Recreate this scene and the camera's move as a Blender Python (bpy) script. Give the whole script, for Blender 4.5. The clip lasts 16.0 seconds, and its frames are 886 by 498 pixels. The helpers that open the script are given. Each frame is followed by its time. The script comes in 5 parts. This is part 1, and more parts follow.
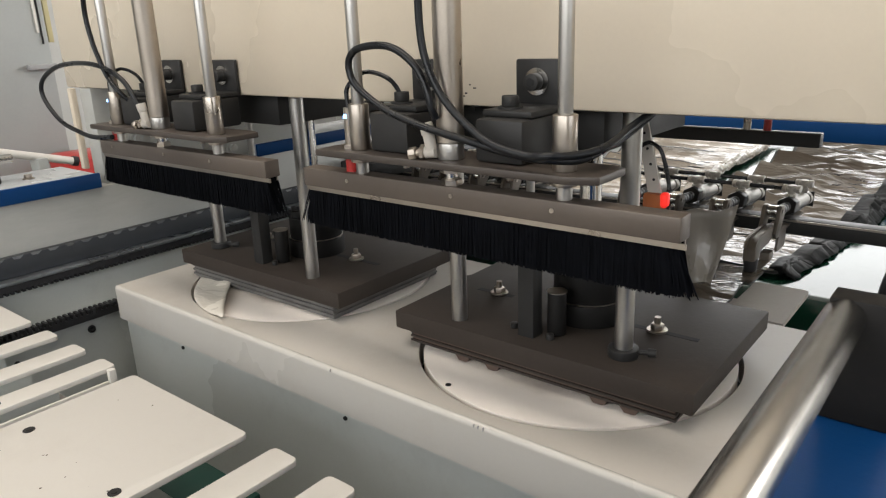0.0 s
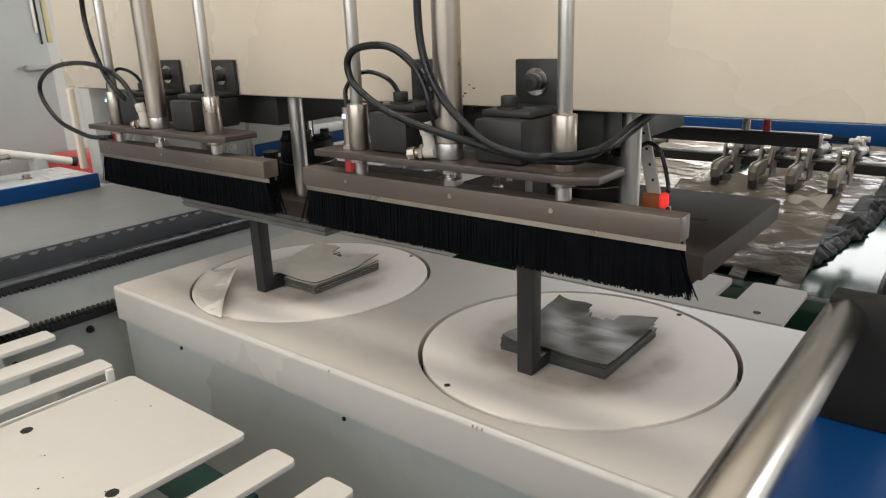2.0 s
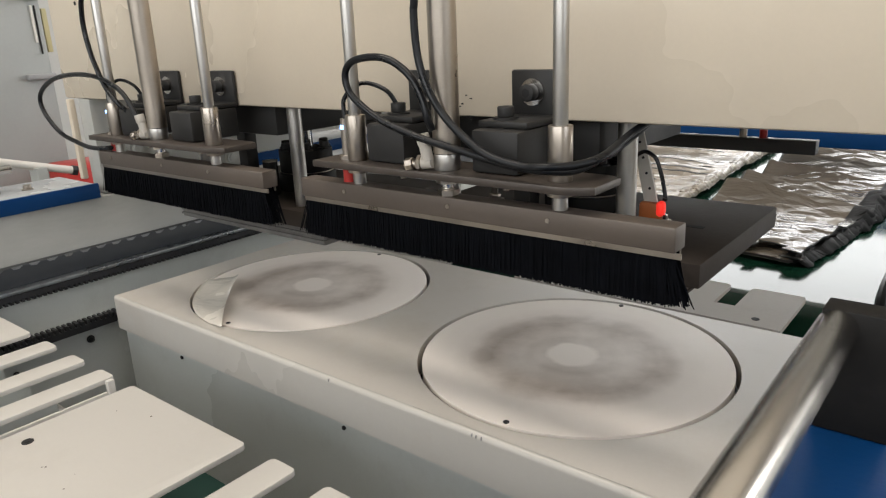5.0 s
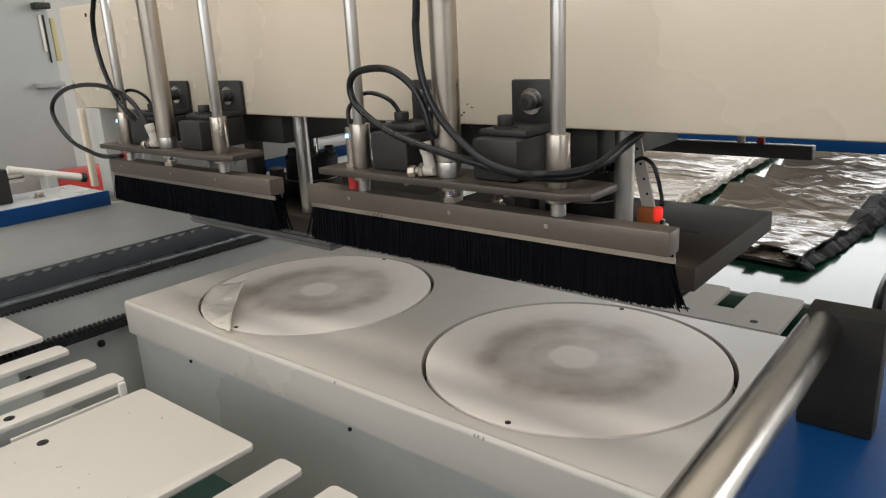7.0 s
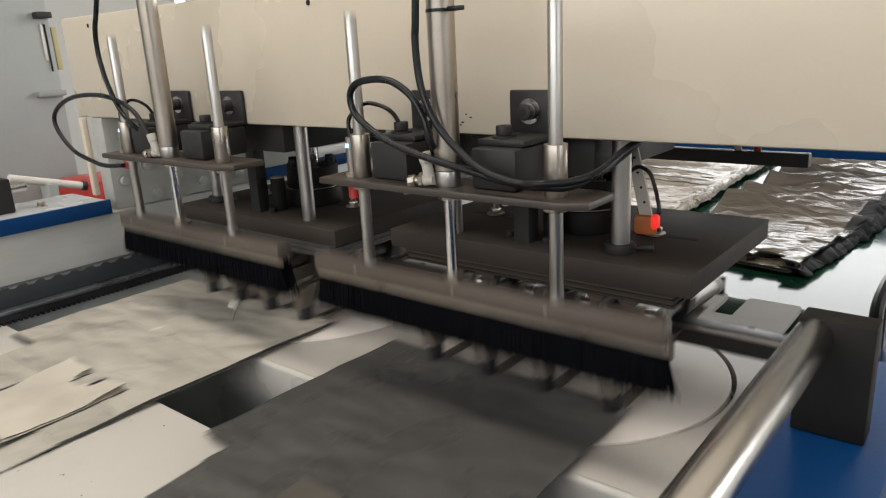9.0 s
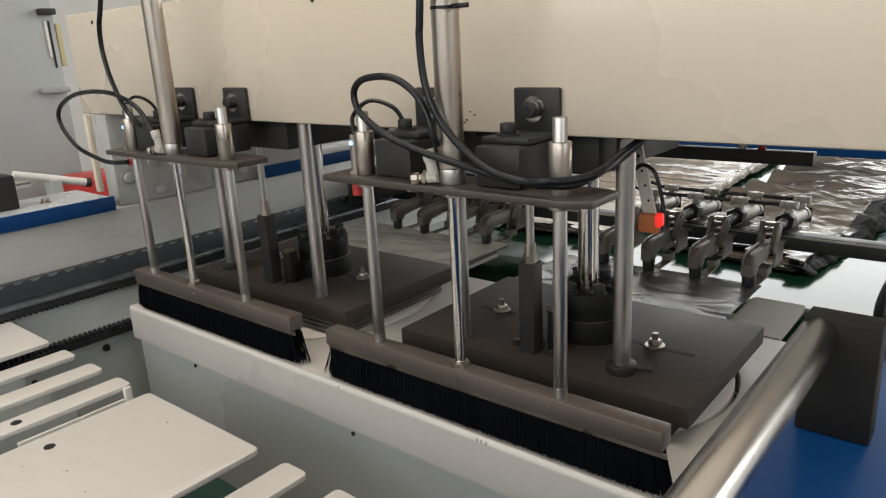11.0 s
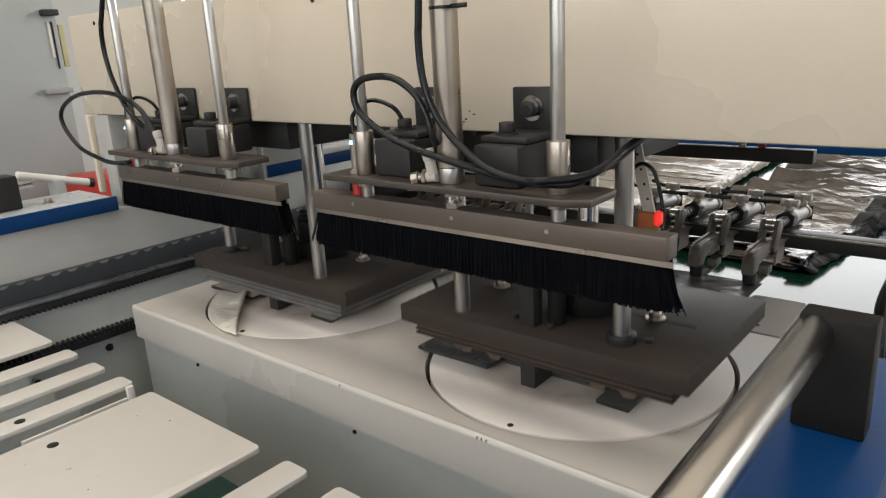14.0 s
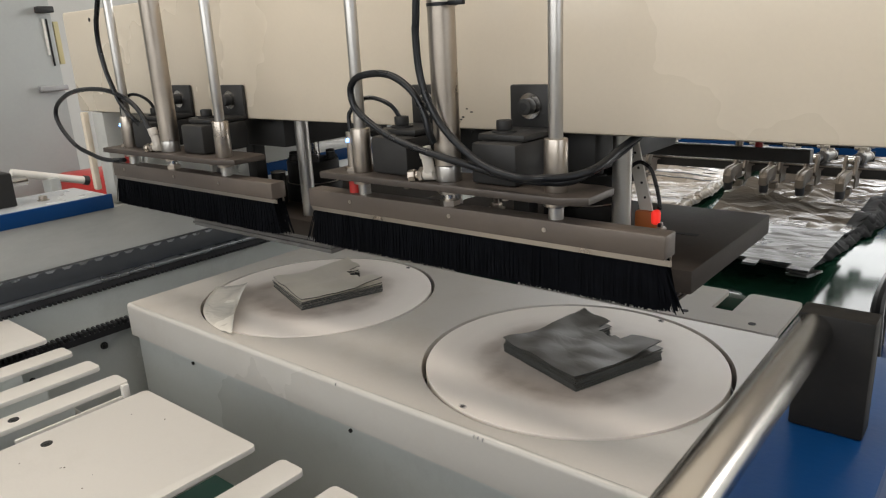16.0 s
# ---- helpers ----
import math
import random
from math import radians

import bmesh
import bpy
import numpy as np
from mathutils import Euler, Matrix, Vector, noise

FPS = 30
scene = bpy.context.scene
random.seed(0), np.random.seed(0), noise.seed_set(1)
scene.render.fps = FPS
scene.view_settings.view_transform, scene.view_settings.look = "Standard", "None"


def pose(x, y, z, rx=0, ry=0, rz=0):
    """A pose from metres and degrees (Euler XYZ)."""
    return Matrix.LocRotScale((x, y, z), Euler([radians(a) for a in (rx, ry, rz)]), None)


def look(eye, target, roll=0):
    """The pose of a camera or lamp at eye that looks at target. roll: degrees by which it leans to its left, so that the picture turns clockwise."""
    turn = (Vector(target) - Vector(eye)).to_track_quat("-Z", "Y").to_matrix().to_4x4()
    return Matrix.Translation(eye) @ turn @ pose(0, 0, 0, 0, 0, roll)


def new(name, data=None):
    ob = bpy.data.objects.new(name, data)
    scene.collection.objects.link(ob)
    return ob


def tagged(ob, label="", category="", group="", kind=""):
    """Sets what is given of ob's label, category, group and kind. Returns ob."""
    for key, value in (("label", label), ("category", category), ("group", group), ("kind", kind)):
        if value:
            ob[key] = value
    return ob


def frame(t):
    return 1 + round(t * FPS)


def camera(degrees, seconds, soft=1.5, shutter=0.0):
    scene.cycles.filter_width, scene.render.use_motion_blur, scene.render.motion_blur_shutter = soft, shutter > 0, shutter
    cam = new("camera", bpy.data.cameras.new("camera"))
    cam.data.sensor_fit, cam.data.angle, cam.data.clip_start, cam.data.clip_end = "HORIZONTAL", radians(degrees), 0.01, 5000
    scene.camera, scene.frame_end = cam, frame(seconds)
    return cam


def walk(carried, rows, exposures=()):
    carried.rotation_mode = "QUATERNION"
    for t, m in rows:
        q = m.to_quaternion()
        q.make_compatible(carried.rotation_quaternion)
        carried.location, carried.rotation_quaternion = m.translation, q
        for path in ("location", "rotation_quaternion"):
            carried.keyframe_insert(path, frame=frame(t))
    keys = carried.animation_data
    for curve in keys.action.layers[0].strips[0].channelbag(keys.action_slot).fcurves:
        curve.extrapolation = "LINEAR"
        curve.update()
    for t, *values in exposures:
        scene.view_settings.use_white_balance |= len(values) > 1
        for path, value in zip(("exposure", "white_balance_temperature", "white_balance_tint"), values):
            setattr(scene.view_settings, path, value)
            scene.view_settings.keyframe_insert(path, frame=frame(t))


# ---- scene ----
cam = camera(63.92, 16.0, soft=1.2, shutter=0.5)
PATH = [
    (0.0, pose(0.3590, -0.6725, 1.2576, 72.609, 2.101, 38.656)),
    (0.5, pose(0.3581, -0.6725, 1.2563, 72.534, 2.067, 38.590)),
    (1.0, pose(0.3571, -0.6720, 1.2557, 72.500, 2.009, 38.547)),
    (1.5, pose(0.3577, -0.6714, 1.2552, 72.534, 2.028, 38.546)),
    (2.0, pose(0.3584, -0.6720, 1.2567, 72.678, 2.028, 38.579)),
    (2.5, pose(0.3576, -0.6718, 1.2587, 72.775, 2.083, 38.627)),
    (3.0, pose(0.3558, -0.6714, 1.2593, 72.845, 2.114, 38.549)),
    (3.5, pose(0.3545, -0.6718, 1.2575, 72.926, 2.059, 38.541)),
    (4.0, pose(0.3567, -0.6714, 1.2582, 72.939, 2.159, 38.514)),
    (6.5, pose(0.3708, -0.6782, 1.2665, 73.385, 2.657, 38.779)),
    (7.0, pose(0.3751, -0.6837, 1.2670, 73.487, 2.726, 38.895)),
    (7.5, pose(0.3775, -0.6892, 1.2681, 73.643, 2.807, 38.949)),
    (8.0, pose(0.3779, -0.6882, 1.2688, 73.793, 2.862, 38.962)),
    (8.5, pose(0.3797, -0.6876, 1.2704, 73.909, 2.908, 38.903)),
    (9.0, pose(0.3794, -0.6881, 1.2709, 73.992, 2.873, 38.840)),
    (11.5, pose(0.3785, -0.6880, 1.2709, 73.796, 2.768, 39.161)),
    (12.0, pose(0.3795, -0.6885, 1.2706, 73.895, 2.825, 39.140)),
    (12.5, pose(0.3815, -0.6888, 1.2713, 73.831, 2.858, 39.193)),
    (13.0, pose(0.3829, -0.6892, 1.2709, 73.781, 2.908, 39.297)),
    (13.5, pose(0.3830, -0.6887, 1.2710, 73.749, 2.950, 39.303)),
    (14.0, pose(0.3831, -0.6884, 1.2714, 73.745, 2.992, 39.310)),
    (14.5, pose(0.3828, -0.6887, 1.2720, 73.815, 2.959, 39.299)),
    (15.0, pose(0.3841, -0.6895, 1.2723, 73.828, 2.948, 39.223)),
    (15.5, pose(0.3835, -0.6889, 1.2710, 73.764, 2.860, 39.143)),
    (16.0, pose(0.3810, -0.6873, 1.2698, 73.665, 2.777, 39.038)),
]
walk(cam, PATH, [(0.0, 0.15), (4.0, 0.11), (6.5, -0.02), (16.0, -0.03)])

# ---- light: daylight through the hall's windows ----
world = bpy.data.worlds.new("sky")
scene.world = world
world.use_nodes = True
wn = world.node_tree.nodes
sky = wn.new("ShaderNodeTexSky")
sky.sky_type, sky.sun_disc = "NISHITA", False
sky.sun_elevation, sky.sun_rotation = radians(40), radians(121)
wn["Background"].inputs["Strength"].default_value = 0.12
world.node_tree.links.new(sky.outputs[0], wn["Background"].inputs["Color"])


def lamp(name, eye, target, sx, sy, watts, colour):
    d = bpy.data.lights.new(name, "AREA")
    d.shape, d.size, d.size_y, d.energy, d.color = "RECTANGLE", sx, sy, watts, colour
    ob = new(name, d)
    ob.matrix_basis = look(eye, target)
    return ob


sun = new("sun", bpy.data.lights.new("sun", "SUN"))
sun.data.energy, sun.data.angle, sun.data.color = 3.5, radians(1.0), (1.0, 0.95, 0.88)
sun.matrix_basis = look((5, -3, 5), (0, 0, 0))
lamp("window_light_back", (-0.5, 7.85, 3.45), (-0.5, 0, 2.2), 9.0, 3.0, 400, (1.0, 0.975, 0.94))
# added lamp in an unseen gateway, for the bright band on the guide shaft
lamp("door_light", (4.5, 7.85, 1.55), (3.0, 0, 1.2), 2.1, 2.9, 105, (1.0, 0.985, 0.96))
lamp("window_light_front", (0.0, -4.85, 2.9), (0, 0, 1.2), 8.0, 2.2, 165, (1.0, 0.965, 0.91))
lamp("window_light_side", (5.85, 0.5, 2.9), (0, 0.5, 1.2), 7.0, 2.2, 75, (1.0, 0.97, 0.94))
lamp("skylight_light", (-0.5, -1.0, 5.15), (-0.5, -1.0, 0), 5.0, 1.2, 122, (1.0, 0.905, 0.785))


# ---- materials ----
def mat(name, base, rough=0.5, metal=0.0, vary=0.12, scale=6.0, grain=120.0, bump=0.02, dirt=None, dirt_amount=0.0,
        coat=0.0, stretch=(1, 1, 1), wear=None, per_object=0.0, spec=0.5, rvary=0.1, space="Object"):
    m = bpy.data.materials.new(name)
    m.use_nodes = True
    nt = m.node_tree
    N, L = nt.nodes, nt.links
    b = N["Principled BSDF"]
    tc = N.new("ShaderNodeTexCoord")
    mp = N.new("ShaderNodeMapping")
    mp.inputs["Scale"].default_value = stretch
    L.new(tc.outputs[space], mp.inputs["Vector"])
    big = N.new("ShaderNodeTexNoise")
    big.inputs["Scale"].default_value, big.inputs["Detail"].default_value = scale, 5
    fine = N.new("ShaderNodeTexNoise")
    fine.inputs["Scale"].default_value, fine.inputs["Detail"].default_value = grain, 3
    for n in (big, fine):
        L.new(mp.outputs[0], n.inputs["Vector"])
    ramp = N.new("ShaderNodeMapRange")
    ramp.inputs["From Min"].default_value, ramp.inputs["From Max"].default_value = 0.3, 0.7
    ramp.inputs["To Min"].default_value, ramp.inputs["To Max"].default_value = 1 - vary, 1 + vary
    L.new(big.outputs["Fac"], ramp.inputs["Value"])
    ramp2 = N.new("ShaderNodeMapRange")
    ramp2.inputs["To Min"].default_value, ramp2.inputs["To Max"].default_value = 1 - vary * 0.5, 1 + vary * 0.5
    L.new(fine.outputs["Fac"], ramp2.inputs["Value"])
    mul = N.new("ShaderNodeMath")
    mul.operation = "MULTIPLY"
    L.new(ramp.outputs[0], mul.inputs[0])
    L.new(ramp2.outputs[0], mul.inputs[1])
    last = mul.outputs[0]
    if per_object:
        oi = N.new("ShaderNodeObjectInfo")
        r3 = N.new("ShaderNodeMapRange")
        r3.inputs["To Min"].default_value, r3.inputs["To Max"].default_value = 1 - per_object, 1 + per_object
        L.new(oi.outputs["Random"], r3.inputs["Value"])
        m2 = N.new("ShaderNodeMath")
        m2.operation = "MULTIPLY"
        L.new(last, m2.inputs[0])
        L.new(r3.outputs[0], m2.inputs[1])
        last = m2.outputs[0]
    sc = N.new("ShaderNodeVectorMath")
    sc.operation = "SCALE"
    sc.inputs[0].default_value = base
    L.new(last, sc.inputs["Scale"])
    colour = sc.outputs[0]
    if dirt:
        dn = N.new("ShaderNodeTexNoise")
        dn.inputs["Scale"].default_value, dn.inputs["Detail"].default_value, dn.inputs["Roughness"].default_value = scale * 2.3, 8, 0.7
        L.new(mp.outputs[0], dn.inputs["Vector"])
        dr = N.new("ShaderNodeMapRange")
        dr.inputs["From Min"].default_value, dr.inputs["From Max"].default_value = 0.52, 0.78
        dr.inputs["To Max"].default_value = dirt_amount
        L.new(dn.outputs["Fac"], dr.inputs["Value"])
        mx = N.new("ShaderNodeMix")
        mx.data_type = "RGBA"
        mx.inputs["B"].default_value = (*dirt, 1)
        L.new(dr.outputs[0], mx.inputs["Factor"])
        L.new(colour, mx.inputs["A"])
        colour = mx.outputs["Result"]
    L.new(colour, b.inputs["Base Color"])
    rr = N.new("ShaderNodeMapRange")
    rr.inputs["From Min"].default_value, rr.inputs["From Max"].default_value = 0.3, 0.7
    rr.inputs["To Min"].default_value, rr.inputs["To Max"].default_value = max(0.02, rough - rvary), min(1, rough + rvary)
    L.new(big.outputs["Fac"], rr.inputs["Value"])
    L.new(rr.outputs[0], b.inputs["Roughness"])
    b.inputs["Metallic"].default_value = metal
    b.inputs["Coat Weight"].default_value = coat
    b.inputs["Specular IOR Level"].default_value = spec
    if bump:
        bp = N.new("ShaderNodeBump")
        bp.inputs["Strength"].default_value, bp.inputs["Distance"].default_value = bump, 0.004
        L.new(fine.outputs["Fac"], bp.inputs["Height"])
        L.new(bp.outputs[0], b.inputs["Normal"])
    return m


CREAM = mat("cream_paint", (0.645, 0.566, 0.452), 0.24, vary=0.04, scale=2.2, grain=260, bump=0.03, dirt=(0.42, 0.37, 0.30), dirt_amount=0.12)
GREYPAINT = mat("grey_paint", (0.545, 0.512, 0.462), 0.46, vary=0.05, scale=3.0, grain=240, bump=0.03, dirt=(0.42, 0.36, 0.29), dirt_amount=0.45)
RIMPAINT = mat("rim_grey_paint", (0.545, 0.525, 0.485), 0.24, vary=0.04, scale=3.0, grain=240, bump=0.02, dirt=(0.42, 0.36, 0.29), dirt_amount=0.3)
CHIP = mat("paint_chip", (0.10, 0.07, 0.05), 0.7, vary=0.2, scale=60)
COMB = mat("comb_grey_paint", (0.40, 0.375, 0.335), 0.6, spec=0.25, vary=0.06, scale=5.0, grain=240, bump=0.03, dirt=(0.30, 0.26, 0.21), dirt_amount=0.4)
SKIRT = mat("skirt_grey_paint", (0.56, 0.58, 0.555), 0.22, vary=0.05, scale=3.0, grain=240, bump=0.03, dirt=(0.26, 0.25, 0.23), dirt_amount=0.3)
SLAT = mat("white_slat_paint", (0.68, 0.65, 0.60), 0.42, vary=0.03, scale=4.0, grain=260, bump=0.03, dirt=(0.42, 0.38, 0.32), dirt_amount=0.18)
SLATEDGE = mat("slat_edge", (0.30, 0.30, 0.30), 0.5, vary=0.1)
PANEL = mat("side_panel_paint", (0.41, 0.415, 0.395), 0.32, vary=0.07, scale=2.2, grain=90, bump=0.04, dirt=(0.25, 0.25, 0.23), dirt_amount=0.45, stretch=(1, 0.5, 2))
RAILTOP = mat("rail_top_paint", (0.50, 0.52, 0.54), 0.24, vary=0.10, scale=9, grain=200, bump=0.03, dirt=(0.22, 0.24, 0.27), dirt_amount=0.6)
HOLDERPLATE = mat("brown_black_plate", (0.062, 0.050, 0.042), 0.48, metal=0.2, vary=0.12, scale=12, grain=250, bump=0.05, dirt=(0.11, 0.09, 0.07), dirt_amount=0.35)
DARKPLATE = mat("dark_anodised_plate", (0.046, 0.037, 0.031), 0.66, metal=0.0, spec=0.22, vary=0.14, scale=7, grain=220, bump=0.05, dirt=(0.085, 0.072, 0.06), dirt_amount=0.25)
BAR = mat("bronze_grey_bar", (0.125, 0.102, 0.085), 0.46, metal=0.35, vary=0.08, scale=10, grain=250, bump=0.04, dirt=(0.09, 0.075, 0.065), dirt_amount=0.3)
BLOCK = mat("black_oxide_block", (0.025, 0.0245, 0.024), 0.50, metal=0.0, spec=0.32, vary=0.12, scale=14, grain=300, bump=0.03, dirt=(0.05, 0.046, 0.042), dirt_amount=0.2)
SHAFTBLOCK = mat("matt_black_block", (0.010, 0.0095, 0.009), 0.55, spec=0.2, vary=0.15, scale=20, grain=300, bump=0.02, dirt=(0.03, 0.026, 0.022), dirt_amount=0.3)
BLACK = mat("black_rubber", (0.016, 0.016, 0.018), 0.45, vary=0.15, scale=20, grain=300, bump=0.03)
HOSE = mat("black_hose", (0.005, 0.006, 0.008), 0.30, spec=0.35, vary=0.1, scale=20, grain=300, bump=0.01)
CHROME = mat("chrome", (0.72, 0.70, 0.67), 0.16, metal=1.0, vary=0.05, scale=20, grain=200, bump=0.01, rvary=0.05, stretch=(1, 1, 0.2))
SHAFT = mat("guide_shaft_chrome", (0.76, 0.73, 0.69), 0.20, metal=1.0, vary=0.06, scale=12, grain=200, bump=0.015, rvary=0.07)
ROD = mat("ground_steel_rod", (0.48, 0.465, 0.44), 0.36, metal=1.0, vary=0.08, scale=25, grain=300, bump=0.02, rvary=0.06)
STEEL = mat("brushed_steel", (0.42, 0.375, 0.325), 0.33, metal=1.0, vary=0.1, scale=20, grain=400, bump=0.03, rvary=0.08)
GREYBOARD = mat("grey_layered_board", (0.13, 0.125, 0.118), 0.6, vary=0.25, scale=30, grain=300, bump=0.08, dirt=(0.20, 0.19, 0.18), dirt_amount=0.4)
RAILSTEEL = mat("oiled_rail_steel", (0.30, 0.32, 0.34), 0.30, metal=0.8, vary=0.2, scale=18, grain=200, bump=0.04, dirt=(0.08, 0.085, 0.09), dirt_amount=0.6)
BLUE = mat("blue_paint", (0.002, 0.045, 0.165), 0.5, spec=0.2, vary=0.08, scale=4, grain=240, bump=0.03, dirt=(0.010, 0.055, 0.15), dirt_amount=0.3)
CAST = mat("cast_clamp_metal", (0.155, 0.132, 0.108), 0.50, metal=0.35, vary=0.2, scale=30, grain=300, bump=0.08, dirt=(0.07, 0.06, 0.05), dirt_amount=0.4)
ALU = mat("aluminium", (0.27, 0.255, 0.235), 0.42, metal=0.7, vary=0.1, scale=30, grain=300, bump=0.03)
FITTING = mat("grey_plastic_fitting", (0.52, 0.485, 0.43), 0.42, vary=0.08, scale=30, grain=300, bump=0.02)
BRISTLE = mat("black_bristle", (0.004, 0.0045, 0.006), 0.85, spec=0.05, vary=0.3, scale=80, grain=400, bump=0.0)
GREEN = mat("green_belt", (0.006, 0.034, 0.020), 0.13, spec=0.5, vary=0.12, scale=5, grain=160, bump=0.012, dirt=(0.012, 0.04, 0.03), dirt_amount=0.3, rvary=0.05)
GREEN.node_tree.nodes["Principled BSDF"].inputs["IOR"].default_value = 1.42
GREEN.node_tree.nodes["Principled BSDF"].inputs["Coat Weight"].default_value = 0.0
GREEN.node_tree.nodes["Principled BSDF"].inputs["Coat IOR"].default_value = 1.9
GREEN.node_tree.nodes["Principled BSDF"].inputs["Coat Roughness"].default_value = 0.06
GREENDULL = mat("dull_green_belt", (0.006, 0.040, 0.030), 0.5, vary=0.12, scale=5, grain=160, bump=0.02)
RED = mat("red_plastic", (0.45, 0.03, 0.025), 0.4, vary=0.08)
ORANGE = mat("orange_plastic", (0.50, 0.15, 0.045), 0.42, vary=0.08, scale=20)
BROWNRUBBER = mat("brown_foam", (0.085, 0.055, 0.042), 0.7, vary=0.2, scale=30, grain=300, bump=0.1)
FLOORM = mat("concrete_floor", (0.26, 0.26, 0.25), 0.5, vary=0.15, scale=1.3, grain=40, bump=0.03, dirt=(0.12, 0.12, 0.11), dirt_amount=0.4)
WALLM = mat("hall_wall_paint", (0.56, 0.55, 0.525), 0.7, vary=0.06, scale=0.8, grain=60, bump=0.02)
MACHINE = mat("far_machine_grey", (0.335, 0.345, 0.33), 0.45, vary=0.06, scale=1.5, grain=90, bump=0.03, dirt=(0.25, 0.25, 0.24), dirt_amount=0.3)
LEDGE = mat("ledge_grey", (0.040, 0.045, 0.052), 0.45, vary=0.15, scale=5, grain=120, dirt=(0.06, 0.06, 0.06), dirt_amount=0.5)
# near-black for dark screws and for shade in holes, sockets, slots and wells
HOLE = mat("dark_hole", (0.01, 0.01, 0.01), 0.8, vary=0.1)
YELLOW = mat("yellow_plastic", (0.52, 0.45, 0.24), 0.45, vary=0.1)


def film_mat(name, base, rough, crumple, metal=0.0, spec=0.7):
    """Polythene film: glossy, crumpled at two scales."""
    m = mat(name, base, rough, metal, vary=0.12, scale=9, grain=30, bump=0.0, rvary=0.06, per_object=0.1, spec=spec)
    nt = m.node_tree
    N, L = nt.nodes, nt.links
    tc = N.new("ShaderNodeTexCoord")
    mp = N.new("ShaderNodeMapping")
    mp.inputs["Scale"].default_value = (1.0, 2.2, 1.0)
    L.new(tc.outputs["Object"], mp.inputs["Vector"])
    a = N.new("ShaderNodeTexNoise")
    a.inputs["Scale"].default_value, a.inputs["Detail"].default_value, a.inputs["Distortion"].default_value = 9, 4, 0.4
    v = N.new("ShaderNodeTexVoronoi")
    v.feature = "DISTANCE_TO_EDGE"
    v.inputs["Scale"].default_value = 10
    L.new(mp.outputs[0], a.inputs["Vector"])
    bend = N.new("ShaderNodeVectorMath")
    bend.operation = "MULTIPLY_ADD"
    bend.inputs[1].default_value = (0.06, 0.06, 0.06)
    L.new(a.outputs["Color"], bend.inputs[0])
    L.new(mp.outputs[0], bend.inputs[2])
    L.new(bend.outputs[0], v.inputs["Vector"])
    add = N.new("ShaderNodeMath")
    add.operation = "ADD"
    L.new(a.outputs["Fac"], add.inputs[0])
    L.new(v.outputs["Distance"], add.inputs[1])
    bp = N.new("ShaderNodeBump")
    bp.inputs["Strength"].default_value, bp.inputs["Distance"].default_value = crumple, 0.02
    L.new(add.outputs[0], bp.inputs["Height"])
    L.new(bp.outputs[0], N["Principled BSDF"].inputs["Normal"])
    return m


FILM = film_mat("dark_grey_film", (0.090, 0.087, 0.083), 0.30, 0.34, spec=0.55)
FILMPILE = film_mat("brown_grey_film", (0.120, 0.100, 0.079), 0.18, 0.48)
# left-lane pile: grey film, its window reflection lightened into the base colour
FILMPILESHEEN = film_mat("cream_film", (0.40, 0.345, 0.275), 0.26, 0.34)
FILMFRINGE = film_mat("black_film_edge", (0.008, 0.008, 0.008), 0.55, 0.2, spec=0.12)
FILMMID = film_mat("mid_grey_film", (0.30, 0.275, 0.24), 0.30, 0.22)
# left-lane bags: same grey film, paler because the window sheen is painted in
FILMSHEEN = film_mat("pale_grey_film", (0.52, 0.485, 0.42), 0.22, 0.36)
FILMWASTE = film_mat("dark_film_scrap", (0.085, 0.077, 0.064), 0.50, 0.10, spec=0.4)
FILMWASTEMID = film_mat("grey_film_scrap", (0.58, 0.535, 0.455), 0.50, 0.10, spec=0.4)
CLEARFILM = film_mat("clear_white_film", (0.74, 0.70, 0.62), 0.26, 0.22)
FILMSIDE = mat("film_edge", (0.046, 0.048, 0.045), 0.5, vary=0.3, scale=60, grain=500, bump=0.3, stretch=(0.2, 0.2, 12))


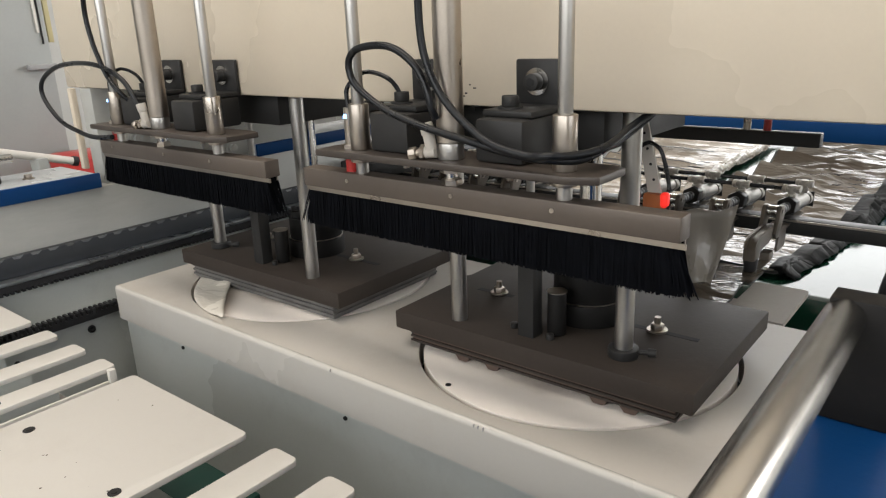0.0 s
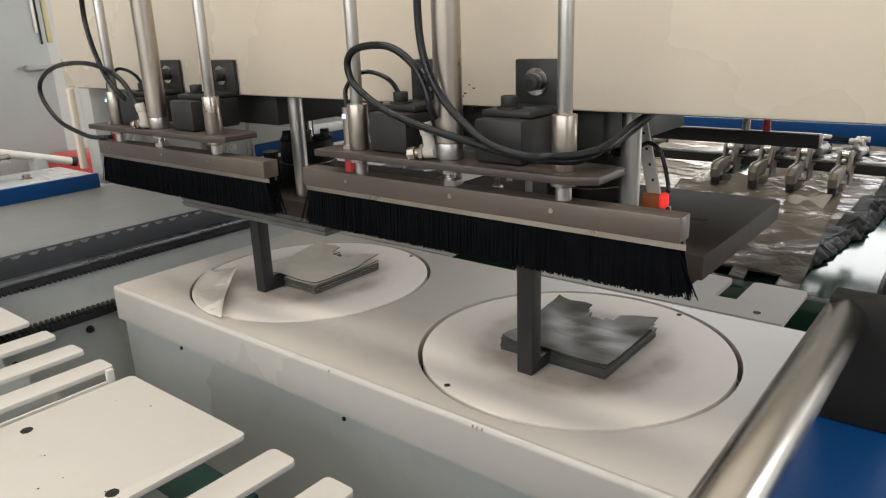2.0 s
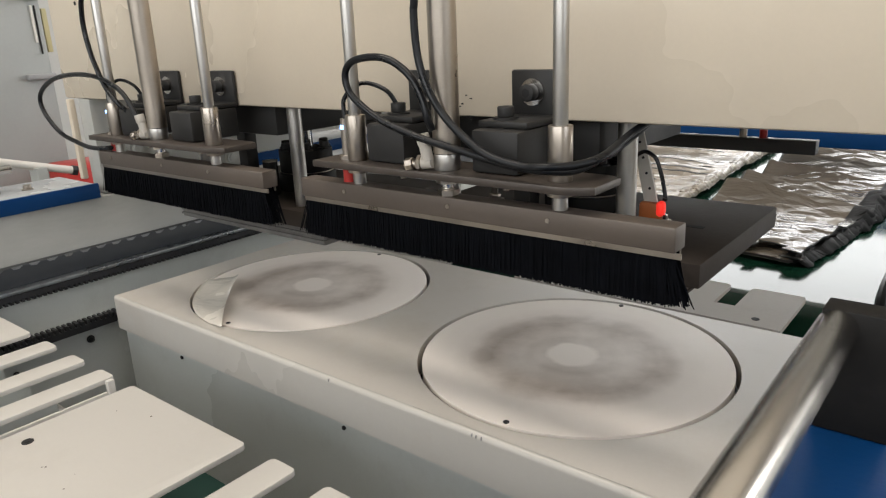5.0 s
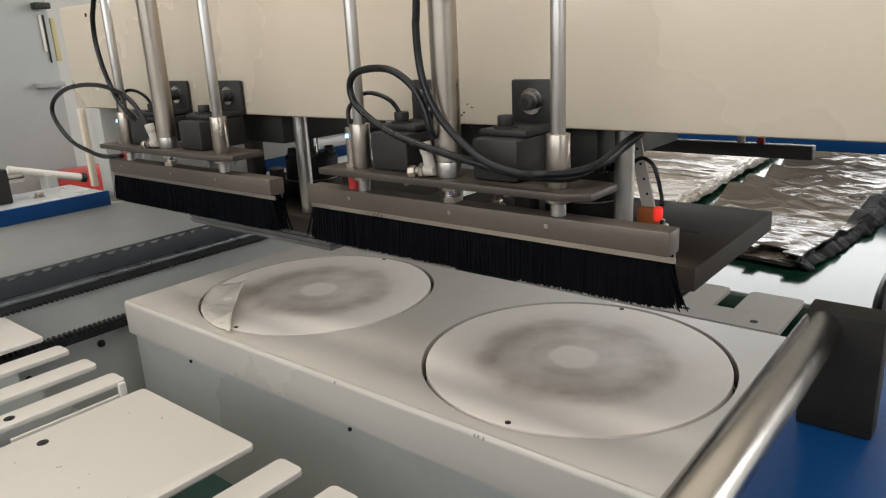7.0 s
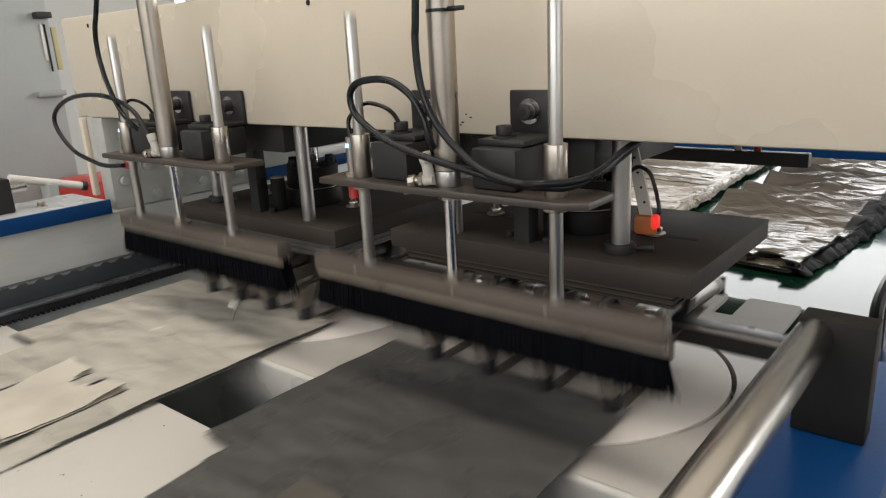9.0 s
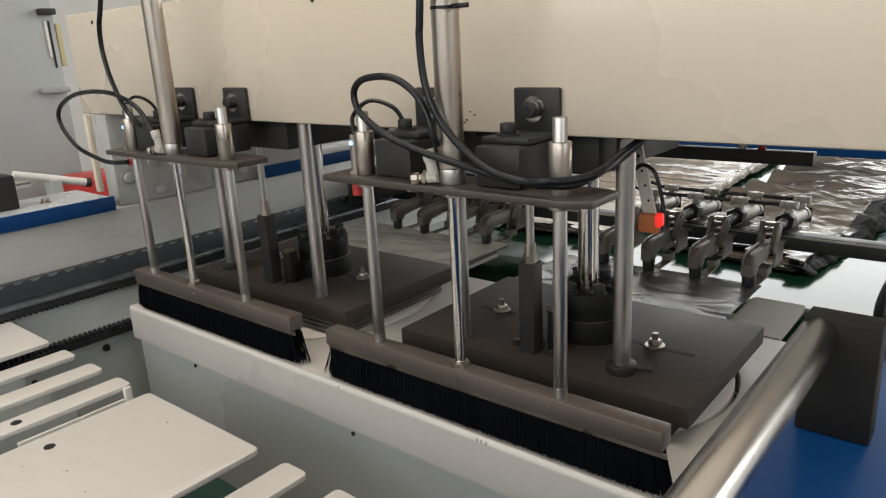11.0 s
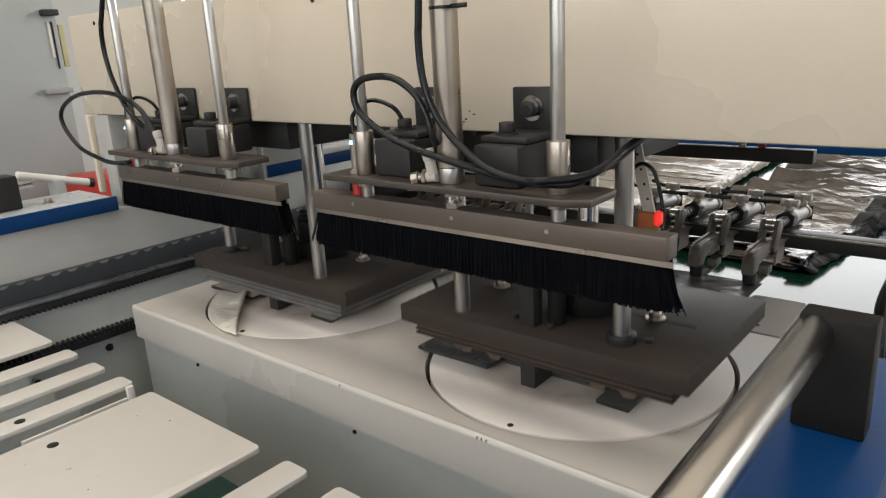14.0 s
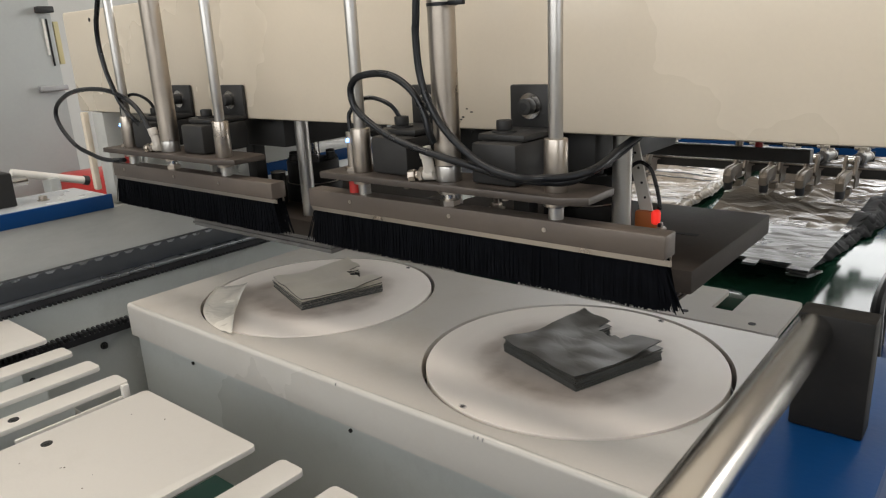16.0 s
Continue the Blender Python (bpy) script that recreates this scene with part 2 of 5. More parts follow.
def disc_mat():
    """White turntable plastic with a smeared grey ring of print dust."""
    m = mat("turntable_plastic", (0.84, 0.775, 0.705), 0.68, vary=0.02, scale=9, grain=300, bump=0.015)
    nt = m.node_tree
    N, L = nt.nodes, nt.links
    b = N["Principled BSDF"]
    src = b.inputs["Base Color"].links[0].from_socket
    tc = N.new("ShaderNodeTexCoord")
    ln = N.new("ShaderNodeVectorMath")
    ln.operation = "LENGTH"
    flat = N.new("ShaderNodeVectorMath")
    flat.operation = "MULTIPLY"
    flat.inputs[1].default_value = (1, 1, 0)
    L.new(tc.outputs["Object"], flat.inputs[0])
    nz = N.new("ShaderNodeTexNoise")
    nz.inputs["Scale"].default_value, nz.inputs["Detail"].default_value, nz.inputs["Distortion"].default_value = 12, 6, 0.8
    L.new(tc.outputs["Object"], nz.inputs["Vector"])
    wob = N.new("ShaderNodeVectorMath")
    wob.operation = "MULTIPLY_ADD"
    wob.inputs[1].default_value = (0.024, 0.024, 0)
    L.new(nz.outputs["Color"], wob.inputs[0])
    L.new(flat.outputs[0], wob.inputs[2])
    sub = N.new("ShaderNodeVectorMath")
    sub.operation = "SUBTRACT"
    sub.inputs[1].default_value = (0.012, 0.012, 0)
    L.new(wob.outputs[0], sub.inputs[0])
    L.new(sub.outputs[0], ln.inputs[0])
    cr = N.new("ShaderNodeValToRGB")
    e = cr.color_ramp.elements
    e[0].position, e[0].color = 0.0, (0.05, 0.05, 0.05, 1)
    e[1].position, e[1].color = 1.0, (0, 0, 0, 1)
    for p, v in ((0.15, 0.08), (0.185, 0.55), (0.26, 0.62), (0.33, 0.50), (0.42, 0.66), (0.52, 0.84), (0.60, 0.66), (0.68, 0.24), (0.80, 0.06)):
        k = e.new(p)
        k.color = (v, v, v, 1)
    sc = N.new("ShaderNodeMath")
    sc.operation = "DIVIDE"
    sc.inputs[1].default_value = 0.18
    L.new(ln.outputs["Value"], sc.inputs[0])
    L.new(sc.outputs[0], cr.inputs["Fac"])
    n2 = N.new("ShaderNodeTexNoise")
    n2.inputs["Scale"].default_value, n2.inputs["Detail"].default_value = 17, 7
    L.new(tc.outputs["Object"], n2.inputs["Vector"])
    mr = N.new("ShaderNodeMapRange")
    mr.inputs["From Min"].default_value, mr.inputs["From Max"].default_value = 0.3, 0.65
    mr.inputs["To Min"].default_value, mr.inputs["To Max"].default_value = 0.42, 1.0
    L.new(n2.outputs["Fac"], mr.inputs["Value"])
    mu = N.new("ShaderNodeMath")
    mu.operation = "MULTIPLY"
    L.new(cr.outputs["Color"], mu.inputs[0])
    L.new(mr.outputs[0], mu.inputs[1])
    mx = N.new("ShaderNodeMix")
    mx.data_type = "RGBA"
    mx.inputs["B"].default_value = (0.295, 0.235, 0.188, 1)
    L.new(mu.outputs[0], mx.inputs["Factor"])
    L.new(src, mx.inputs["A"])
    L.new(mx.outputs["Result"], b.inputs["Base Color"])
    return m


DISC = disc_mat()


def glow(name, colour, strength):
    m = bpy.data.materials.new(name)
    m.use_nodes = True
    b = m.node_tree.nodes["Principled BSDF"]
    b.inputs["Base Color"].default_value = (*colour, 1)
    b.inputs["Emission Color"].default_value = (*colour, 1)
    b.inputs["Emission Strength"].default_value = strength
    return m


LEDRED = glow("red_led", (0.85, 0.03, 0.02), 0.75)
TUBE = glow("lamp_tube", (1.0, 0.93, 0.8), 12.0)
LEDBLUE = glow("blue_led", (0.25, 0.5, 1.0), 3.0)


# ---- mesh helpers ----
def box(bm, x0, x1, y0, y1, z0, z1, bevel=0.0, seg=2):
    g = bmesh.ops.create_cube(bm, size=1.0)
    vs = g["verts"]
    for v in vs:
        v.co = Vector((x0 if v.co.x < 0 else x1, y0 if v.co.y < 0 else y1, z0 if v.co.z < 0 else z1))
    if bevel:
        es = list({e for v in vs for e in v.link_edges})
        bmesh.ops.bevel(bm, geom=es, offset=bevel, segments=seg, affect="EDGES", profile=0.5)
    return bm


def cyl(bm, p0, p1, r, seg=24, r2=None, bevel=0.0):
    p0, p1 = Vector(p0), Vector(p1)
    d = p1 - p0
    g = bmesh.ops.create_cone(bm, cap_ends=True, segments=seg, radius1=r, radius2=r if r2 is None else r2, depth=d.length)
    m = Matrix.Translation((p0 + p1) / 2) @ d.to_track_quat("Z", "Y").to_matrix().to_4x4()
    vs = g["verts"]
    bmesh.ops.transform(bm, matrix=m, verts=vs)
    if bevel:
        es = [e for e in {e for v in vs for e in v.link_edges} if any(len(f.verts) > 4 for f in e.link_faces)]
        bmesh.ops.bevel(bm, geom=es, offset=bevel, segments=2, affect="EDGES", profile=0.5)
    return bm


def smooth_line(pts, n=10):
    """Catmull-Rom through the points."""
    P = [Vector(p) for p in pts]
    P = [P[0] * 2 - P[1]] + P + [P[-1] * 2 - P[-2]]
    out = []
    for i in range(1, len(P) - 2):
        a, b, c, d = P[i - 1:i + 3]
        for k in range(n):
            t = k / n
            out.append(0.5 * (2 * b + (c - a) * t + (2 * a - 5 * b + 4 * c - d) * t * t + (3 * b - a - 3 * c + d) * t ** 3))
    out.append(P[-2])
    return out


def tube(bm, pts, r, seg=10, n=10):
    line = smooth_line(pts, n)
    rings, up = [], Vector((0.3, 0.5, 0.8)).normalized()
    for i, p in enumerate(line):
        d = (line[min(i + 1, len(line) - 1)] - line[max(i - 1, 0)]).normalized()
        s = d.cross(up)
        s = s.normalized() if s.length > 1e-4 else Vector((1, 0, 0))
        up = s.cross(d).normalized()
        rings.append([bm.verts.new(p + r * (math.cos(a) * s + math.sin(a) * up)) for a in [2 * math.pi * k / seg for k in range(seg)]])
    for a, b in zip(rings, rings[1:]):
        for k in range(seg):
            bm.faces.new((a[k], a[(k + 1) % seg], b[(k + 1) % seg], b[k]))
    bm.faces.new(rings[0])
    bm.faces.new(list(reversed(rings[-1])))
    return bm


def extrude_profile(bm, pts, axis, a0, a1, bevel=0.0):
    """A flat outline (two coordinates) pulled along the third axis."""
    def at(p, a):
        return {"x": (a, p[0], p[1]), "y": (p[0], a, p[1]), "z": (p[0], p[1], a)}[axis]
    lo = [bm.verts.new(at(p, a0)) for p in pts]
    hi = [bm.verts.new(at(p, a1)) for p in pts]
    fs = [bm.faces.new(lo), bm.faces.new(list(reversed(hi)))]
    n = len(pts)
    for i in range(n):
        fs.append(bm.faces.new((lo[i], hi[i], hi[(i + 1) % n], lo[(i + 1) % n])))
    bmesh.ops.recalc_face_normals(bm, faces=fs)
    if bevel:
        es = list({e for f in fs[:2] for e in f.edges})
        bmesh.ops.bevel(bm, geom=es, offset=bevel, segments=2, affect="EDGES", profile=0.5)
    return bm


def mesh_of(name, bm, *mats):
    bmesh.ops.recalc_face_normals(bm, faces=bm.faces[:])
    me = bpy.data.meshes.new(name)
    bm.to_mesh(me)
    bm.free()
    for m in mats:
        me.materials.append(m)
    for p in me.polygons:
        p.use_smooth = True
    me.set_sharp_from_angle(angle=radians(32))
    return me


def part(name, bm, material, parent=None, label=""):
    mats = material if isinstance(material, tuple) else (material,)
    ob = new(name, mesh_of(name, bm, *mats))
    if parent is not None:
        ob.parent = parent
    return tagged(ob, label)


def thing(name, label, category, group="", kind="", at=None):
    ob = new(name)
    ob.empty_display_size = 0.05
    if at is not None:
        ob.matrix_basis = at
    return tagged(ob, label, category, group, kind)


def B():
    return bmesh.new()


def again(ob, parent, m=None):
    """The same mesh once more as a part of another parent."""
    c = new(ob.name.split(".")[0], ob.data)
    c.parent = parent
    if m is not None:
        c.matrix_basis = m
    if "label" in ob:
        c["label"] = ob["label"]
    return c


def bolt(bm, p, axis, r, h, hexhead=False, washer=True):
    """A socket-head (or hexagon) bolt with a washer, pointing along axis."""
    p, a = Vector(p), Vector(axis).normalized()
    if washer:
        cyl(bm, p, p + a * r * 0.25, r * 1.5, 20)
        p = p + a * r * 0.25
    cyl(bm, p, p + a * h, r, 6 if hexhead else 20, bevel=r * 0.12)
    if not hexhead:
        cyl(bm, p + a * h * 0.98, p + a * h * 1.01, r * 0.5, 6)
    return bm


TZ = 0.90            # working height of the table
LANES = (-0.449, 0.0)  # middle of each turntable along the table
CL = (-0.115, -0.0385, 0.038, 0.1145)  # clamps of one lane


# ---- the hall ----
def hall():
    fl = part("floor", box(B(), -8.2, 6.2, -5.2, 8.2, -0.1, 0.0), FLOORM)
    tagged(fl, "worn grey concrete factory floor", "floor", kind="structure")
    bm = B()
    for y0, y1 in ((-5.2, -1.6), (-0.4, 8.2)):
        box(bm, -8.2, 6.2, y0, y1, 5.2, 5.35)
    box(bm, -8.2, -3.0, -1.6, -0.4, 5.2, 5.35)
    box(bm, 2.0, 6.2, -1.6, -0.4, 5.2, 5.35)
    tagged(part("ceiling", bm, WALLM), "pale painted factory roof with a skylight strip", "ceiling", kind="structure")
    def wall(name, along, a0, a1, d0, d1, w0, w1, top=4.1, gate=None):
        """A wall with one long window band from w0 to w1, and a gateway below it where the gate is given."""
        bm = B()
        low = ((a0, a1, 0, 1.9),) if gate is None else ((a0, gate[0], 0, 1.9), (gate[1], a1, 0, 1.9))
        for b0, b1, z0, z1 in low + ((a0, a1, top, 5.2), (a0, w0, 1.9, top), (w1, a1, 1.9, top)):
            if along == "x":
                box(bm, b0, b1, d0, d1, z0, z1)
            else:
                box(bm, d0, d1, b0, b1, z0, z1)
        tagged(part(name, bm, WALLM), "pale grey factory wall with a band of windows", "wall", kind="structure")
    # the north gateway is unseen, added along with its lamp for the shaft's reflection
    wall("wall_north", "x", -8.0, 6.0, 8.0, 8.2, -5.0, 5.6, 5.0, gate=(3.4, 5.6))
    wall("wall_south", "x", -8.0, 6.0, -5.2, -5.0, -4.0, 4.0)
    wall("wall_east", "y", -5.0, 8.0, 6.0, 6.2, -3.0, 4.0)
    wall("wall_west", "y", -5.0, 8.0, -8.2, -8.0, -4.0, 0.0)


hall()


# ---- table and turntables ----
def table():
    t = thing("cutting_table", "light grey painted steel cutting table with two round turntable openings", "table", kind="structure")
    x0, x1, y0, y1, z1, R = -0.677, 0.228, -0.202, 0.187, TZ, 0.1806
    bm = B()
    verts = {}

    def V(x, y, z):
        k = (round(x, 5), round(y, 5), round(z, 5))
        if k not in verts:
            verts[k] = bm.verts.new((x, y, z))
        return verts[k]
    mid = (LANES[0] + LANES[1]) / 2
    for cx, a, b in ((LANES[0], x0 + 0.006, mid), (LANES[1], mid, x1 - 0.006)):
        c, d = y0 + 0.006, y1
        ang = sorted([2 * math.pi * k / 120 for k in range(120)] + [math.atan2(q - 0, p - cx) % (2 * math.pi) for p in (a, b) for q in (c, d)])
        rim, out = [], []
        for th in ang:
            u, v = math.cos(th), math.sin(th)
            s = min(((b if u > 0 else a) - cx) / u if abs(u) > 1e-9 else 9e9, ((d if v > 0 else c)) / v if abs(v) > 1e-9 else 9e9)
            rim.append((cx + R * u, R * v))
            out.append((cx + s * u, s * v))
        n = len(ang)
        for i in range(n):
            j = (i + 1) % n
            bm.faces.new((V(*rim[i], z1), V(*out[i], z1), V(*out[j], z1), V(*rim[j], z1)))
            bm.faces.new((V(*rim[i], z1 - 0.03), V(*rim[i], z1), V(*rim[j], z1), V(*rim[j], z1 - 0.03)))
    top = part("table_top", bm, GREYPAINT, t)
    # folded rim of the sheet: rounded front and left edges
    prof = [(y0 + 0.006, z1 - 0.0002)] + [(y0 + 0.006 - 0.006 * math.sin(a), z1 - 0.006 + 0.006 * math.cos(a)) for a in [radians(k) for k in (10, 20, 30, 40, 50, 60, 75, 90)]] + [(y0, z1 - 0.052), (y0 + 0.004, z1 - 0.052), (y0 + 0.0062, z1 - 0.006)]
    part("front_rim", extrude_profile(B(), prof, "x", x0 + 0.004, x1 - 0.004), RIMPAINT, t, "light grey rounded front rim with scuffs")
    part("side_rim", box(B(), x0, x0 + 0.0062, y0 + 0.002, y1, z1 - 0.052, z1 - 0.0004, 0.002), GREYPAINT, t)
    part("side_rim", box(B(), x1 - 0.0062, x1, y0 + 0.002, y1, z1 - 0.052, z1 - 0.0004, 0.002), GREYPAINT, t)
    part("skirt", box(B(), x0 + 0.008, x1 - 0.008, y0 + 0.008, y1 - 0.01, 0.12, z1 - 0.05), SKIRT, t, "blue-grey painted skirt below the table rim")
    bm = B()
    for x in (-0.515, -0.185, 0.10):
        cyl(bm, (x, y0 + 0.0085, 0.837), (x, y0 + 0.006, 0.837), 0.0026, 12)
    part("screw_hole", bm, HOLE, t, "small dark screw holes in the skirt")
    bm = B()
    rnd = random.Random(4)
    for x in (0.002, 0.007, 0.013, -0.196):
        box(bm, x, x + 0.0010, y0 - 0.0003, y0 + 0.004, z1 - 0.0045 - rnd.random() * 0.002, z1 - 0.0018)
    part("scuff", bm, SLATEDGE, t, "dark scuffs on the rim")
    # added black discs: the shade deep in the gap round each turntable
    for cx in LANES:
        part("well_floor", cyl(B(), (cx, 0, z1 - 0.0496), (cx, 0, z1 - 0.046), 0.188, 64), HOLE, t, "black disc standing in for the deep shade in the gap round a turntable")
    for x in (x0 + 0.05, x1 - 0.09):
        part("leg", box(B(), x, x + 0.06, -0.15, -0.09, 0.0, 0.125, 0.003), SKIRT, t)
        part("leg", box(B(), x, x + 0.06, 0.09, 0.15, 0.0, 0.125, 0.003), SKIRT, t)
    return t


table()
DISCS = []
for cx in LANES:
    d = thing("turntable", "round white plastic turntable with a smeared grey dust ring", "turntable", "turntables in the table", at=pose(cx, 0, TZ - 0.03))
    bm = B()
    cyl(bm, (0, 0, 0), (0, 0, 0.0298), 0.1752, 120, bevel=0.0012)
    part("disc", bm, DISC, d)
    for k in (0, 1):
        a = radians(68 + 180 * k)
        bm = B()
        cyl(bm, (0.169 * math.cos(a), 0.169 * math.sin(a), 0.0295), (0.169 * math.cos(a), 0.169 * math.sin(a), 0.0304), 0.0032, 14)
        part("screw", bm, HOLE, d, "small dark sunk screw near the rim")
    part("hub", cyl(B(), (0, 0, -0.06), (0, 0, 0.0), 0.03, 24), STEEL, d)
    DISCS.append(d)

# clear film scrap held on the far turntable's rim
sc = thing("film_scrap", "wrinkled clear white film scrap stuck on the table by a turntable", "film scrap")
bm = B()
rows_ = []
rnd = random.Random(8)
rim_side = smooth_line([(x, y, 0) for x, y in [(-0.6096, -0.0818), (-0.5706, -0.1253), (-0.5313, -0.1570), (-0.4890, -0.1772), (-0.4456, -0.1862)]], 5)
free_side = smooth_line([(x, y, 0) for x, y in [(-0.5612, -0.0546), (-0.5206, -0.0970), (-0.4849, -0.1307), (-0.4499, -0.1603), (-0.4131, -0.1891)]], 5)
for i, (p0, p1) in enumerate(zip(rim_side, free_side)):
    u = i / (len(rim_side) - 1)
    row = []
    for k in range(9):
        v = k / 8
        p = p0.lerp(p1, v)
        row.append(bm.verts.new((p.x, p.y, TZ + 0.0022 + 0.007 * v ** 2 * (1 - 0.6 * u) + 0.0030 * abs(math.sin(6 * u + 4 * v)) * v + 0.0006 * rnd.random())))
    rows_.append(row)
for a, b in zip(rows_, rows_[1:]):
    for k in range(8):
        bm.faces.new((a[k], a[k + 1], b[k + 1], b[k]))
scrap = part("sheet", bm, CLEARFILM, sc)
md = scrap.modifiers.new("thickness", "SOLIDIFY")
md.thickness = 0.0006


def comb_plate():
    t = thing("comb_plate", "grey painted comb plate with rounded slots behind the table", "plate", kind="structure")
    for xs in ((-0.66, -0.335), (-0.205, 0.176)):
        cuts = [c for c in CLAMPS if xs[0] < c < xs[1]]
        x = xs[0]
        bm = B()
        edges = []
        for c in cuts:
            edges.append((x, c - 0.014))
            x = c + 0.014
        edges.append((x, xs[1]))
        pts = [(xs[0], 0.1912), (xs[1], 0.1912)]
        for a, b in reversed(edges):
            r = 0.008
            for (cx, a0) in ((b - r, 0), (a + r, 90)):
                for k in range(4):
                    th = radians(a0 + 30 * k)
                    pts.append((cx + r * math.cos(th), 0.325 - r + r * math.sin(th)))
            if a != xs[0]:
                pts += [(a, 0.245), (a - 0.028, 0.245)]
        extrude_profile(bm, pts, "z", TZ - 0.005, TZ + 0.001)
        part("plate", bm, COMB, t)
        for a, b in edges[1:]:
            part("screw", cyl(B(), ((a + b) / 2, 0.213, TZ), ((a + b) / 2, 0.213, TZ + 0.0014), 0.005, 16), HOLE, t, "dark countersunk screw")
    return t


CLAMPS = (-0.603, -0.530, -0.455, -0.378, -0.139, -0.061, 0.014, 0.092)
comb_plate()


# ---- infeed table of slats ----
def slats():
    spans = [(-0.80, -0.631, "wide"), (-0.586, -0.553, ""), (-0.511, -0.478, ""), (-0.440, -0.408, ""), (-0.368, -0.160, "wide"),
             (-0.121, -0.088, ""), (-0.049, -0.015, ""), (0.024, 0.058, ""), (0.097, 0.200, "wide")]
    whole = thing("infeed_table", "white painted slatted infeed table over a green belt", "table")
    for a, b, w in spans:
        t = whole
        r = 0.006
        pts = []
        for cx, cy, a0 in ((b - r, -0.338 - r, 0), (a + r, -0.338 - r, 90)):
            pts += [(cx + r * math.cos(radians(a0 + 22.5 * k)), cy + r * math.sin(radians(a0 + 22.5 * k))) for k in range(5)]
        pts += [(a, -2.2), (b, -2.2)]
        slat = part("wide_slat" if w else "slat", extrude_profile(B(), pts, "z", TZ - 0.006, TZ, 0.0008), SLAT, t)
        part("joist", box(B(), (a + b) / 2 - 0.006, (a + b) / 2 + 0.006, -2.2, -0.40, TZ - 0.05, TZ - 0.0061), SKIRT, t, "grey joist under the slat")
        t = slat
        if w or a == -0.440:
            xs = [(a + b) / 2] if not w else [a + 0.027, b - 0.016]
            for x in xs:
                for y in (-0.46, -0.62, -0.9):
                    bm = B()
                    cyl(bm, (x, y, TZ - 0.001), (x, y, TZ + 0.0006), 0.0056, 18)
                    cyl(bm, (x, y, TZ + 0.0005), (x, y, TZ + 0.0012), 0.0026, 6)
                    part("screw", bm, BLOCK, t, "dark countersunk screw")
        if w:
            bm = B()
            rnd = random.Random(int(a * 1000))
            for _ in range(15):
                x, y, q = a + (b - a) * rnd.uniform(0.1, 0.9), rnd.uniform(-0.62, -0.36), rnd.uniform(0.0003, 0.0013)
                bmesh.ops.create_circle(bm, cap_ends=True, segments=6, radius=q, matrix=pose(x, y, TZ + 0.0006, 0, 0, rnd.uniform(0, 90)) @ Matrix.Diagonal((1, rnd.uniform(0.4, 1.4), 1, 1)))
            tagged(part("chip", bm, CHIP, t, "small chips in the paint"), kind="stuff")
    t = thing("infeed_frame", "grey steel frame carrying the infeed slats above a green belt", "frame", kind="structure")
    part("crossbeam", box(B(), -0.79, 0.21, -0.46, -0.40, TZ - 0.11, TZ - 0.0505, 0.003), SKIRT, t)
    part("crossbeam", box(B(), -0.79, 0.21, -1.6, -1.5, TZ - 0.11, TZ - 0.0505, 0.003), SKIRT, t)
    for x in (-0.76, 0.14):
        for y in (-0.45, -1.58):
            part("post", box(B(), x, x + 0.05, y, y + 0.05, 0, TZ - 0.11, 0.003), SKIRT, t)
    part("lug", box(B(), -0.4045, -0.3975, -0.352, -0.343, TZ - 0.05, TZ + 0.001, 0.002), SLAT, t, "white upright lug beside a slat")
    part("side_plate", box(B(), -0.4030, -0.3990, -0.470, -0.3525, TZ - 0.055, TZ - 0.012, 0.001), SLAT, t, "white plate standing between two slats")
    part("green_guard", box(B(), -0.440, -0.4035, -0.410, -0.404, TZ - 0.058, TZ - 0.022, 0.001), GREENDULL, t, "dark green guard strip")
    part("white_bracket", box(B(), -0.470, -0.372, -0.40, -0.392, TZ - 0.05, TZ - 0.02, 0.002), SLAT, t)
    g = thing("waste_belt", "dark green waste belt running below the infeed slats", "belt", kind="structure")
    part("belt", box(B(), -0.79, 0.22, -2.0, -0.40, TZ - 0.15, TZ - 0.14), GREENDULL, g)
    part("belt_tongue", box(B(), -0.381, -0.270, -0.3998, -0.262, TZ - 0.172, TZ - 0.160, 0.002), GREENDULL, g, "dark green belt end")
    part("belt_bed", box(B(), -0.79, 0.22, -2.0, -0.40, 0.0, TZ - 0.1505), SKIRT, g)


slats()


